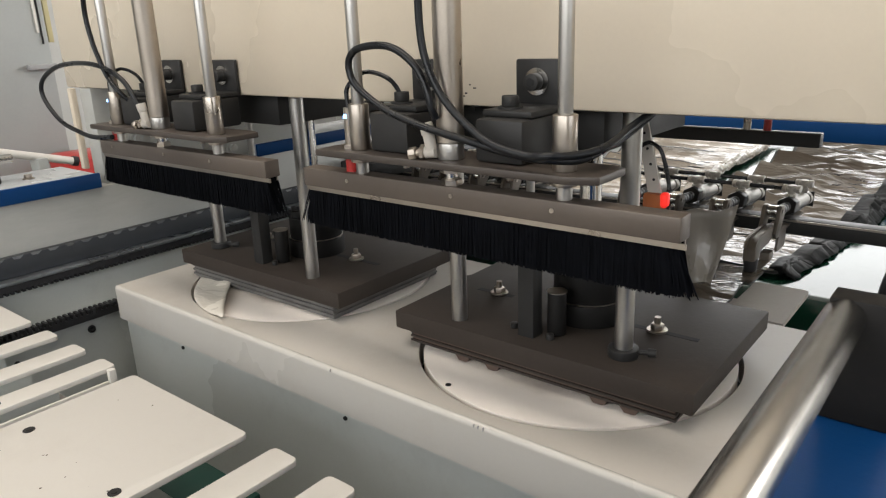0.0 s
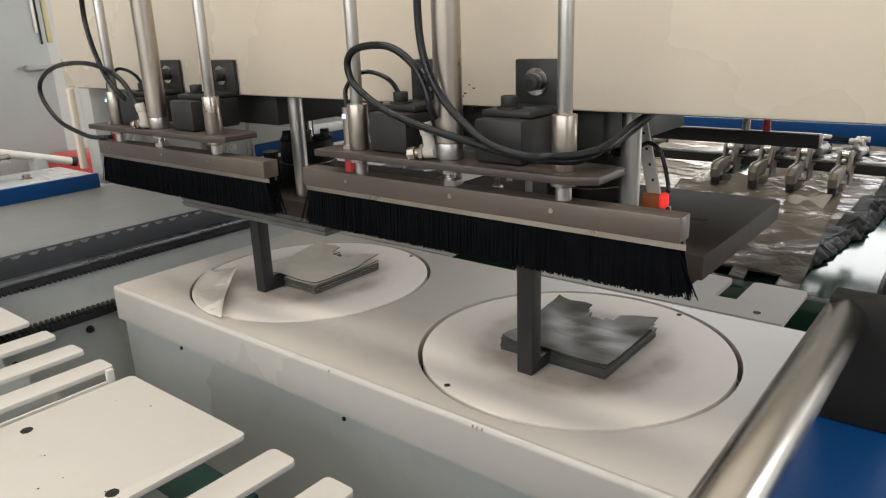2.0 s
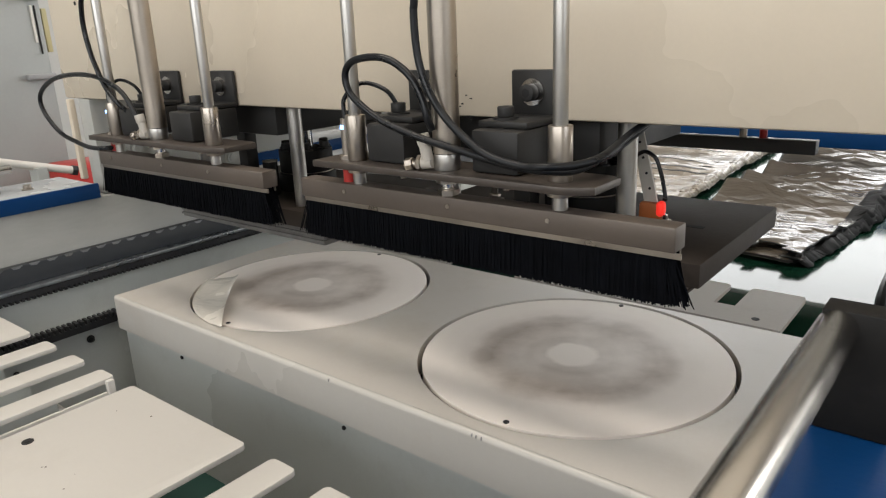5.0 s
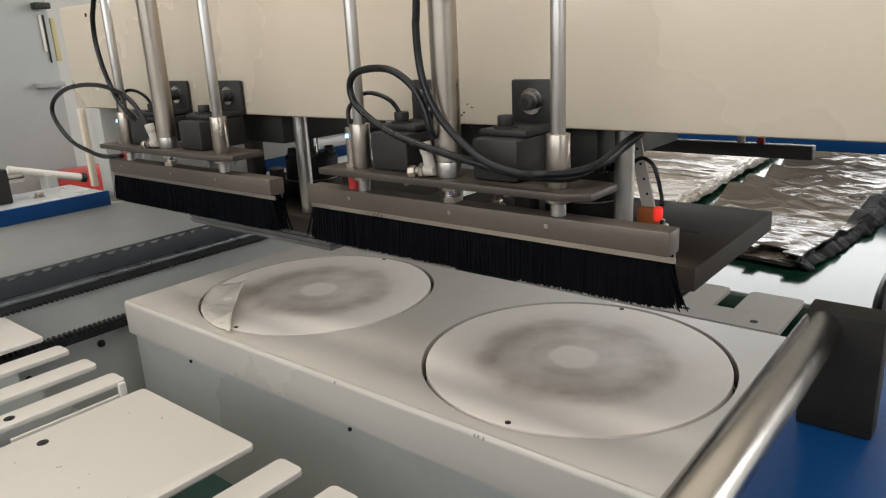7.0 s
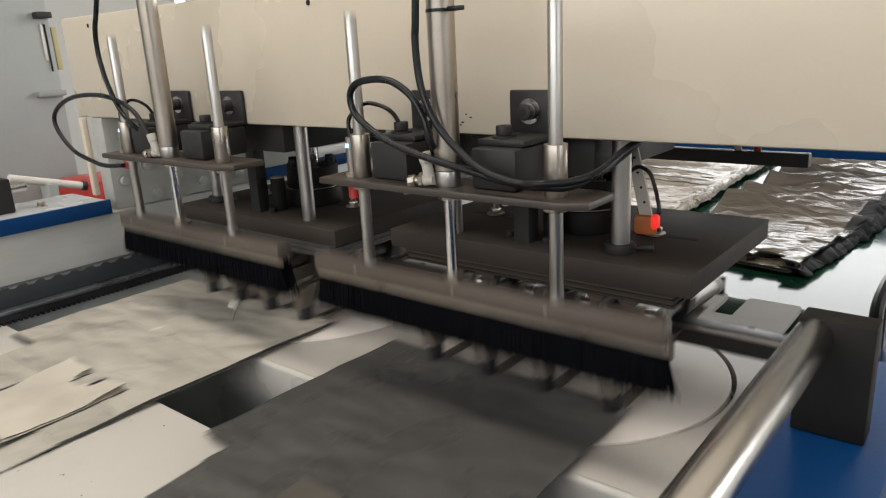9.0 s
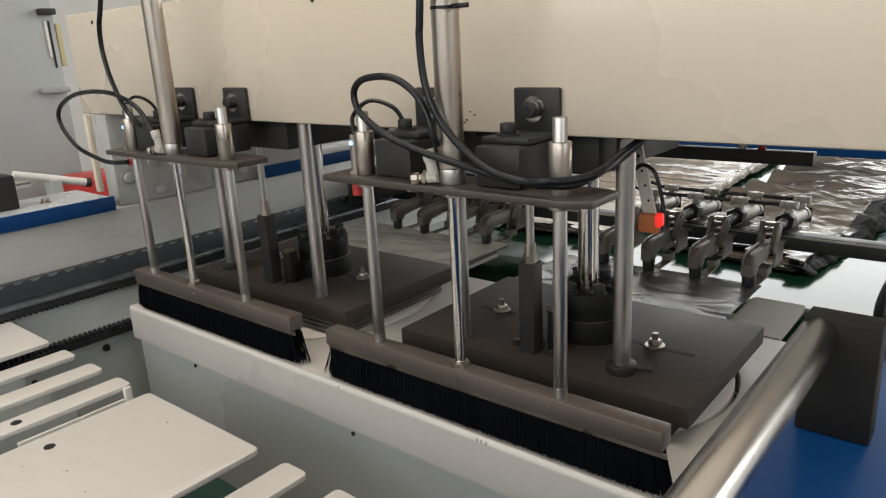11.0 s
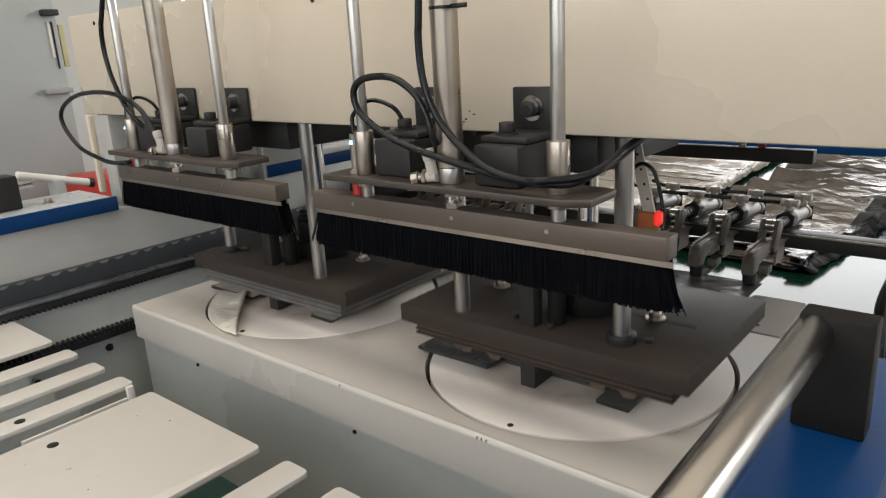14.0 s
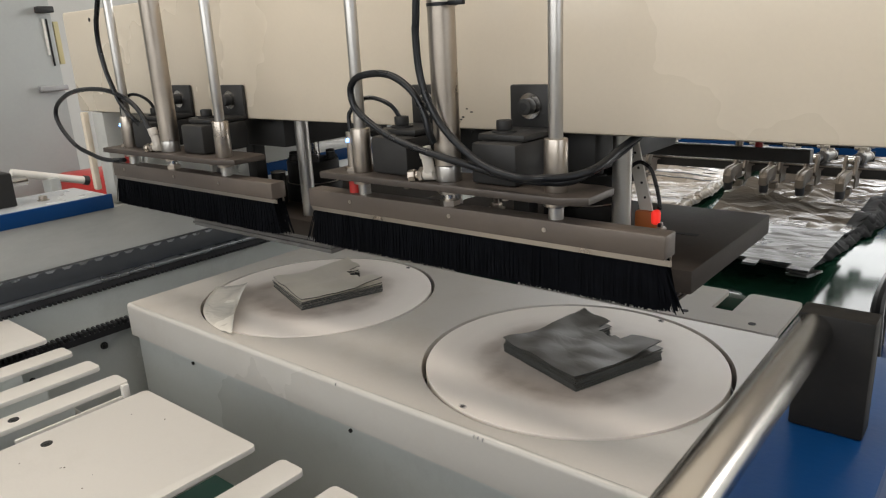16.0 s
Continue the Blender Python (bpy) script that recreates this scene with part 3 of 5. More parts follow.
# ---- side frames ----
def side_frames():
    t = thing("side_frame", "pale grey side frame with blue top rail and toothed racks", "machine frame", kind="structure")
    part("inner_panel", box(B(), -0.86, -0.80, -2.2, 1.7, 0.0, 1.028, 0.002), PANEL, t, "scuffed pale grey inner panel")
    for y0, y1 in ((-2.2, -0.137), (0.175, 1.7)):
        part("blue_rail", box(B(), -0.7995, -0.793, y0, y1, 1.0275, 1.0515, 0.0015), BLUE, t, "blue painted rail edge")
        part("rail_cover", box(B(), -0.93, -0.7997, y0, y1 - 0.002, 1.0285, 1.0500, 0.001), RAILTOP, t, "bright pale rail top")
    part("ledge", box(B(), -0.80, -0.785, -2.2, 1.6, 0.920, 0.9515, 0.0015), LEDGE, t, "dark blue-grey steel rail bed")
    # lit sawtooth on the bed's upper edge, put in as thin brighter patches
    bm = B()
    for k in range(62):
        y = -1.10 + k * 0.026
        extrude_profile(bm, [(y, 0.9518), (y + 0.017, 0.9518), (y + 0.011, 0.9474), (y + 0.003, 0.9478)], "x", -0.7852, -0.7845)
    tagged(part("rail_notch", bm, RAILSTEEL, t, "thin bright slanted patches standing in for the lit sawtooth of the rail bed"), kind="stuff")
    part("guide_rail", box(B(), -0.80, -0.771, -2.2, 1.6, 0.9135, 0.9198, 0.001), RAILSTEEL, t, "oiled bright guide rail")
    bm = B()
    for k in range(210):
        y = -1.15 + k * 0.008
        box(bm, -0.799, -0.769, y, y + 0.0042, 0.9000, 0.9046)
    tagged(part("rack_teeth", bm, BLACK, t, "black toothed drive belt"), kind="stuff")
    part("belt_back", box(B(), -0.799, -0.770, -2.2, 1.6, 0.9046, 0.9133), BLACK, t)
    bm = B()
    for k in range(150):
        y = -1.15 + k * 0.008
        box(bm, -0.752, -0.735, y, y + 0.0042, 0.846, 0.853)
    tagged(part("rack_teeth", bm, BLACK, t, "black toothed drive belt"), kind="stuff")
    part("belt_back", box(B(), -0.752, -0.735, -2.2, 0.1, 0.836, 0.8462), BLACK, t)
    part("lower_panel", box(B(), -0.80, -0.7525, -2.2, 1.6, 0.0, 0.8350), SKIRT, t, "grey lower side panel")
    part("middle_panel", box(B(), -0.80, -0.786, -2.2, 1.6, 0.8351, 0.9045), SKIRT, t, "grey middle side panel")
    bm = B()
    bolt(bm, (-0.7515, -0.215, 0.815), (1, 0, 0), 0.0042, 0.006, True)
    bolt(bm, (-0.7515, -0.33, 0.800), (1, 0, 0), 0.003, 0.004, True)
    part("bolt", bm, BLOCK, t)
    part("rail_bolt", bolt(B(), (-0.86, -0.22, 1.0502), (0, 0, 1), 0.006, 0.006), STEEL, t)
    # handle block on the blue rail
    h = thing("rail_stop", "black steel stop block with a chrome pin on the blue rail", "stop block")
    part("block", box(B(), -0.89, -0.850, -0.310, -0.262, 1.0501, 1.104, 0.003), BLOCK, h)
    part("pin", cyl(B(), (-0.87, -0.262, 1.085), (-0.87, -0.235, 1.085), 0.007, 16), CHROME, h)
    # right-hand side
    r = thing("side_frame", "blue painted side frame under the chrome guide shaft", "machine frame", kind="structure")
    part("blue_panel", box(B(), 0.290, 0.350, -2.2, -0.16, 0.0, 1.0498, 0.004), BLUE, r, "blue painted side panel")
    part("lower_panel", box(B(), 0.246, 0.330, -0.1598, 1.7, 0.0, 0.800, 0.004), BLUE, r, "blue painted lower side panel")
    s = thing("guide_shaft", "polished chrome guide shaft clamped in a black block", "shaft", kind="structure")
    part("shaft", cyl(B(), (0.3052, -2.0, 1.108), (0.3052, -0.284, 1.108), 0.0104, 64, bevel=0.0008), SHAFT, s)
    part("shaft_block", box(B(), 0.2975, 0.335, -0.2865, -0.268, 1.050, 1.1185, 0.0012), SHAFTBLOCK, s, "matt black shaft block")
    part("shaft_block", box(B(), 0.2975, 0.335, -1.95, -1.91, 1.050, 1.1255, 0.0015), SHAFTBLOCK, s, "matt black shaft block")
    c = thing("cable_carrier", "black hanging hose loop with fittings beside the conveyor", "hose")
    part("hose", tube(B(), [(0.262, 0.36, 0.800), (0.258, 0.38, 0.850), (0.252, 0.43, 0.885), (0.256, 0.52, 0.905), (0.262, 0.62, 0.880), (0.266, 0.66, 0.800)], 0.009), HOSE, c)
    part("fitting", box(B(), 0.247, 0.262, 0.395, 0.412, 0.800, 0.868, 0.002), BLACK, c, "black hose fitting")
    part("fitting", box(B(), 0.2475, 0.259, 0.470, 0.482, 0.800, 0.900, 0.002), BLACK, c, "black hose fitting")



side_frames()


# ---- the press beam ----
def beam():
    t = thing("press_beam", "cream painted steel beam spanning the machine over the table", "machine beam", kind="structure")
    part("box_girder", box(B(), -0.893, 1.6, -0.12, 0.56, 1.184, 1.345, 0.004), CREAM, t, "cream painted box girder with small scuffs")
    bm = B()
    for x, z in ((-0.799, 1.329), (-0.271, 1.325)):
        cyl(bm, (x, -0.1206, z), (x, -0.118, z), 0.0032, 12)
    part("screw_hole", bm, HOLE, t, "small dark holes")
    bm = B()
    rnd = random.Random(3)
    for _ in range(26):
        x, z, s = -0.070 + rnd.gauss(0, 0.011), 1.197 + rnd.gauss(0, 0.007), rnd.uniform(0.0006, 0.002)
        box(bm, x, x + s * rnd.uniform(1, 3), -0.1207, -0.119, z, z + s)
    part("scuff", bm, BLOCK, t, "dark scuff marks")
    part("end_post", box(B(), -0.870, -0.858, -0.131, -0.121, 1.0502, 1.1835, 0.002), CREAM, t, "cream painted end post")
    part("end_post", box(B(), 1.2, 1.3, -0.1, 0.3, 0.0, 1.184, 0.003), CREAM, t)
    part("side_plate", box(B(), -0.849, -0.812, -0.1205, 0.32, 1.0285, 1.1835, 0.002), PANEL, t, "grey bolted side plate under the beam")
    for y, z in ((-0.10, 1.075), (-0.055, 1.095), (-0.045, 1.045), (0.0, 1.07), (0.04, 1.105), (0.05, 1.05), (0.10, 1.08), (0.13, 1.05)):
        part("plate_bolt", bolt(B(), (-0.8118, y, z), (1, 0, 0), 0.008, 0.008), PANEL, t, "painted bolt with a washer")
    part("orange_sensor", box(B(), -0.81, -0.79, 0.10, 0.125, 1.105, 1.125, 0.002), ORANGE, t, "small orange sensor")
    for cx in LANES:
        part("cylinder_mount", box(B(), cx - 0.09, cx + 0.075, -0.095, 0.10, 1.145, 1.184, 0.002), BLOCK, t, "black mounting plate under the beam")
    b2 = thing("hanging_bar", "dark square bar hung below the beam on pins", "bar")
    part("bar", box(B(), -0.72, 0.166, 0.326, 0.345, 1.092, 1.110, 0.0015), BLOCK, b2)
    for x, m in ((0.073, STEEL), (0.099, RED), (-0.55, STEEL)):
        part("pin", cyl(B(), (x, 0.336, 1.11), (x, 0.336, 1.19), 0.005, 14), m, b2)
    part("arm", box(B(), -0.72, 0.166, 0.318, 0.336, 1.185, 1.192), BLOCK, b2)


beam()


# ---- brush holders fixed to the beam ----
BRUSH_X = (-0.487, -0.0235)
RODY = -0.188
TUBE_X = {BRUSH_X[0]: BRUSH_X[0] - 0.008, BRUSH_X[1]: BRUSH_X[1] - 0.001}  # axis of each air cylinder


def mount_bracket(parent, x0):
    """One angle bracket with its spacer block; x0 is its left edge."""
    x1 = x0 + 0.049
    blk = part("spacer_block", box(B(), x0 + 0.002, x1, -0.192, -0.124, 1.1475, 1.1835, 0.003, 2), BLOCK, parent, "black spacer block with bevelled edges")
    bm = B()
    box(bm, x0, x1, -0.126, -0.1205, 1.184, 1.228, 0.002)
    box(bm, x0, x1, -0.178, -0.1205, 1.1838, 1.1895, 0.0015)
    part("angle_bracket", bm, BLOCK, parent, "black angle bracket bolted to the beam")
    part("top_bolt", bolt(B(), (x0 + 0.018, -0.162, 1.1895), (0, 0, 1), 0.0072, 0.009), BLOCK, parent, "black socket-head bolt")
    bm = B()
    cyl(bm, (x0 + 0.023, -0.126, 1.209), (x0 + 0.023, -0.1285, 1.209), 0.0118, 24)
    part("washer", bm, CHROME, parent, "bright steel washer")
    bm = B()
    bolt(bm, (x0 + 0.023, -0.1285, 1.209), (0, -1, 0), 0.0075, 0.010, washer=False)
    fb = part("face_bolt", bm, BLOCK, parent, "black socket-head bolt")
    part("socket", cyl(B(), (x0 + 0.023, -0.1388, 1.209), (x0 + 0.023, -0.1379, 1.209), 0.0042, 6), HOLE, fb, "dark hexagon socket")


def holder(cx):
    tx = TUBE_X[cx]
    t = thing("brush_holder", "dark plate with guide bushings and an air cylinder", "holder", "brush holders on the beam")
    pts = [(cx - 0.155, -0.209), (cx + 0.127, -0.209), (cx + 0.147, -0.199), (cx + 0.147, -0.155), (cx + 0.135, -0.150), (cx - 0.155, -0.150)]
    part("mounting_plate", extrude_profile(B(), pts, "z", 1.1405, 1.1470, 0.0008), HOLDERPLATE, t, "dark bronze-grey mounting plate")
    for x in (cx - 0.112, cx + 0.1115):
        bm = B()
        cyl(bm, (x, RODY, 1.1470), (x, RODY, 1.1905), 0.0098, 32, bevel=0.0008)
        part("guide_bushing", bm, STEEL, t, "round steel guide bushing")
        part("bushing_flange", cyl(B(), (x, RODY, 1.1350), (x, RODY, 1.1405), 0.0105, 32, bevel=0.0008), STEEL, t)
    bm = B()
    cyl(bm, (tx, RODY, 1.162), (tx, RODY, 1.47), 0.0122, 40)
    part("cylinder_tube", bm, STEEL, t, "stainless air cylinder tube")
    bm = B()
    cyl(bm, (tx, RODY, 1.1470), (tx, RODY, 1.1615), 0.0118, 32, bevel=0.001)
    part("cylinder_cap", bm, ROD, t, "cast aluminium cylinder end cap")
    bm = B()
    cyl(bm, (tx - 0.008, RODY - 0.010, 1.1545), (tx - 0.022, RODY - 0.013, 1.1530), 0.0058, 20)
    part("valve_body", bm, FITTING, t, "pale grey valve body screwed into the cylinder")
    bm = B()
    cyl(bm, (tx - 0.018, RODY - 0.013, 1.1530), (tx - 0.022, RODY - 0.014, 1.1527), 0.0074, 6, bevel=0.0005)
    cyl(bm, (tx - 0.022, RODY - 0.014, 1.1527), (tx - 0.030, RODY - 0.016, 1.1515), 0.0040, 16)
    cyl(bm, (tx - 0.026, RODY - 0.015, 1.1521), (tx - 0.033, RODY - 0.017, 1.1510), 0.0060, 8, bevel=0.0006)
    part("speed_valve", bm, STEEL, t, "brass speed valve")
    bm = B()
    cyl(bm, (tx - 0.012, RODY - 0.012, 1.1560), (tx - 0.014, RODY - 0.013, 1.1690), 0.0052, 16)
    cyl(bm, (tx - 0.014, RODY - 0.013, 1.1690), (tx - 0.016, RODY - 0.014, 1.1790), 0.0060, 16, bevel=0.001)
    part("elbow_fitting", bm, FITTING, t, "pale grey push-in elbow fitting")
    for x in (cx - 0.097, cx + 0.026):
        mount_bracket(t, x)
    # position sensor on the plate
    bm = B()
    cyl(bm, (cx - 0.128, -0.186, 1.147), (cx - 0.128, -0.186, 1.1505), 0.0090, 6)
    cyl(bm, (cx - 0.128, -0.186, 1.1505), (cx - 0.128, -0.186, 1.186), 0.0052, 16)
    part("proximity_sensor", bm, STEEL, t, "threaded steel proximity sensor")
    part("sensor_cap", cyl(B(), (cx - 0.128, -0.186, 1.1240), (cx - 0.128, -0.186, 1.1405), 0.0062, 16), RED, t, "red sensor tip")
    part("sensor_light", cyl(B(), (cx - 0.128, -0.1915, 1.176), (cx - 0.128, -0.1905, 1.180), 0.002, 8), LEDBLUE, t, "blue status light")
    part("sensor_cable", tube(B(), [(cx - 0.128, -0.186, 1.186), (cx - 0.129, -0.184, 1.205), (cx - 0.112, -0.176, 1.219), (cx - 0.088, -0.168, 1.212), (cx - 0.078, -0.16, 1.192)], 0.0022, 8), HOSE, t, "thin dark sensor cable")
    part("rod_gland", cyl(B(), (tx, RODY, 1.1350), (tx, RODY, 1.1405), 0.0105, 6), STEEL, t, "hexagon gland nut")
    for x in (cx - 0.075, cx + 0.045):
        bm = B()
        bolt(bm, (x, -0.165, 1.1405), (0, 0, -1), 0.0055, 0.007, True)
        cyl(bm, (x, -0.165, 1.128), (x, -0.165, 1.1405), 0.003, 10)
        part("plate_nut", bm, STEEL, t, "hexagon nut below the plate")
    return t


for cx in BRUSH_X:
    holder(cx)
h1 = thing("air_hose", "black looped pneumatic hose on the brush cylinder", "hose", "air hoses")
part("hose", tube(B(), [(-0.0279, -0.203, 1.1833), (-0.0292, -0.207, 1.1932), (-0.0333, -0.207, 1.2078), (-0.0432, -0.207, 1.2249), (-0.0589, -0.207, 1.2371), (-0.0755, -0.207, 1.2432), (-0.0968, -0.207, 1.2439), (-0.1158, -0.207, 1.2400), (-0.1246, -0.207, 1.2297), (-0.1211, -0.207, 1.2139), (-0.1052, -0.207, 1.2010), (-0.0808, -0.207, 1.1886), (-0.0468, -0.207, 1.1783), (-0.0145, -0.207, 1.1715), (0.0161, -0.207, 1.1661), (0.0450, -0.207, 1.1609), (0.0698, -0.207, 1.1581), (0.0857, -0.207, 1.1580), (0.0980, -0.188, 1.1555), (0.1040, -0.165, 1.1585), (0.1094, -0.120, 1.1681), (0.1219, -0.090, 1.1860)], 0.0033, 12, 6), HOSE, h1)
h2 = thing("air_hose", "black pneumatic hose running down the cylinder and round the guide", "hose", "air hoses")
part("hose", tube(B(), [(-0.0240, -0.207, 1.4600), (-0.0344, -0.209, 1.3020), (-0.0368, -0.209, 1.2794), (-0.0358, -0.209, 1.2514), (-0.0309, -0.209, 1.2299), (-0.0197, -0.209, 1.2084), (-0.0050, -0.209, 1.1920), (0.0125, -0.209, 1.1783), (0.0269, -0.209, 1.1696), (0.0440, -0.209, 1.1636), (0.0688, -0.209, 1.1599), (0.0872, -0.209, 1.1613), (0.0990, -0.190, 1.1600), (0.1120, -0.165, 1.1640), (0.1144, -0.120, 1.1757), (0.1244, -0.090, 1.1880)], 0.0033, 12, 6), HOSE, h2)
h3 = thing("air_hose", "black looped pneumatic hose on the brush cylinder", "hose", "air hoses")
part("hose", tube(B(), [(-0.6113, -0.196, 1.1294), (-0.6654, -0.196, 1.1260), (-0.7072, -0.196, 1.1311), (-0.7576, -0.196, 1.1430), (-0.7953, -0.196, 1.1677), (-0.8055, -0.196, 1.1893), (-0.7876, -0.196, 1.2070), (-0.7428, -0.196, 1.2217), (-0.6863, -0.196, 1.2276), (-0.6280, -0.196, 1.2261), (-0.5839, -0.196, 1.2171), (-0.5574, -0.196, 1.2062), (-0.5401, -0.196, 1.1916), (-0.5266, -0.196, 1.1748), (-0.5110, -0.201, 1.1740)], 0.0033, 12, 6), HOSE, h3)
h4 = thing("air_hose", "black pneumatic hose hanging down beside the cylinder", "hose", "air hoses")
part("hose", tube(B(), [(-0.5600, -0.190, 1.4700), (-0.6092, -0.196, 1.3429), (-0.6233, -0.196, 1.3148), (-0.6266, -0.196, 1.2854), (-0.6204, -0.196, 1.2551), (-0.6097, -0.196, 1.2322), (-0.5943, -0.196, 1.2094), (-0.5700, -0.196, 1.1908), (-0.5550, -0.175, 1.1600)], 0.0033, 12, 6), HOSE, h4)
tie = thing("cable_tie", "black cable tie round the cylinder tube", "cable tie")
bm = B()
cyl(bm, (BRUSH_X[1], RODY, 1.2985), (BRUSH_X[1], RODY, 1.3012), 0.0136, 32)
box(bm, BRUSH_X[1] + 0.014, BRUSH_X[1] + 0.030, RODY - 0.010, RODY - 0.006, 1.298, 1.302, 0.0006)
part("strap", bm, HOSE, tie)


# ---- moving brush heads ----
def brush(cx, x0, x1, seed):
    """A bar with bristles on two guide rods and the cylinder's rod; its own origin is the lowered height."""
    t = thing("strip_brush", "bronze-grey bar with dense black bristles on two steel guide rods", "brush", "moving strip brushes")
    bm = box(B(), x0, x1, -0.198, -0.178, 0.9450, 0.9640, 0.0012)
    part("bar", bm, BAR, t, "bronze-grey anodised bar")
    for x in (cx - 0.125, cx + 0.005, cx + 0.106):
        part("screw", cyl(B(), (x, -0.1981, 0.956), (x, -0.1988, 0.956), 0.0020, 12), STEEL, t)
    part("clamp_strip", box(B(), x0 + 0.002, x1 + 0.004, -0.1960, -0.1945, 0.9405, 0.9449), STEEL, t, "bright metal strip under the bar")
    part("clamp_strip", box(B(), x0 + 0.002, x1 - 0.002, -0.1815, -0.180, 0.940, 0.9449), STEEL, t, "bright metal strip under the bar")
    bm = B()
    rnd = random.Random(seed)
    verts, faces = [], []
    n = int((x1 - x0) * 3200)
    for k in range(n):
        x = x0 + 0.004 + (x1 - x0 - 0.008) * k / n
        edge = min(x - x0, x1 - x) / 0.03
        out = max(0.0, 1 - edge) ** 2 * (1 if x > (x0 + x1) / 2 else -1)
        for row in range(4):
            y = -0.1944 + row * 0.0043 + rnd.uniform(-0.001, 0.001)
            w = 0.00045 + 0.0004 * rnd.random()
            bx = x + rnd.uniform(-0.0015, 0.0015) + out * 0.020 * (0.2 + rnd.random() ** 1.5 * 1.3)
            by = y + rnd.uniform(-0.0012, 0.0012) + (row - 1.5) * 0.0006
            zb = 0.9026 + rnd.random() ** 2 * 0.0028 + abs(out) * 0.003 * rnd.random()
            i = len(verts)
            verts += [(x - w, y, 0.946), (x + w, y, 0.946), (bx + w * 0.7, by, zb), (bx - w * 0.7, by, zb), (x, y + w * 1.6, 0.946), (bx, by + w, zb)]
            faces += [(i, i + 1, i + 2, i + 3), (i + 1, i + 4, i + 5, i + 2), (i + 4, i, i + 3, i + 5)]
    me = bpy.data.meshes.new("bristles")
    me.from_pydata(verts, [], faces)
    me.materials.append(BRISTLE)
    ob = new("bristles", me)
    ob.parent = t
    tagged(ob, "dense black nylon bristles", kind="stuff")
    part("bristle_core", box(B(), x0 + 0.006, x1 - 0.006, -0.1946, -0.1812, 0.9040, 0.9455), BRISTLE, t, "packed black bristle core")
    for x in (cx - 0.112, cx + 0.1115):
        bm = B()
        cyl(bm, (x, RODY, 0.9641), (x, RODY, 1.2100), 0.0060, 24, bevel=0.0006)
        part("guide_rod", bm, ROD, t, "polished steel guide rod")
        part("rod_collar", cyl(B(), (x, RODY, 0.9640), (x, RODY, 0.9735), 0.0064, 24), ROD, t)
    tx = TUBE_X[cx]
    part("piston_rod", cyl(B(), (tx, RODY, 0.9640), (tx, RODY, 1.15), 0.0053, 20), CHROME, t, "chrome piston rod")
    bm = B()
    cyl(bm, (tx, RODY, 0.9641), (tx, RODY, 0.9690), 0.0095, 6)
    cyl(bm, (tx, RODY, 0.9690), (tx, RODY, 0.9705), 0.0065, 20)
    part("lock_nut", bm, STEEL, t, "hexagon lock nut")
    return t


BRUSHES = [brush(BRUSH_X[0], -0.645, -0.277, 1), brush(BRUSH_X[1], -0.213, 0.186, 2)]


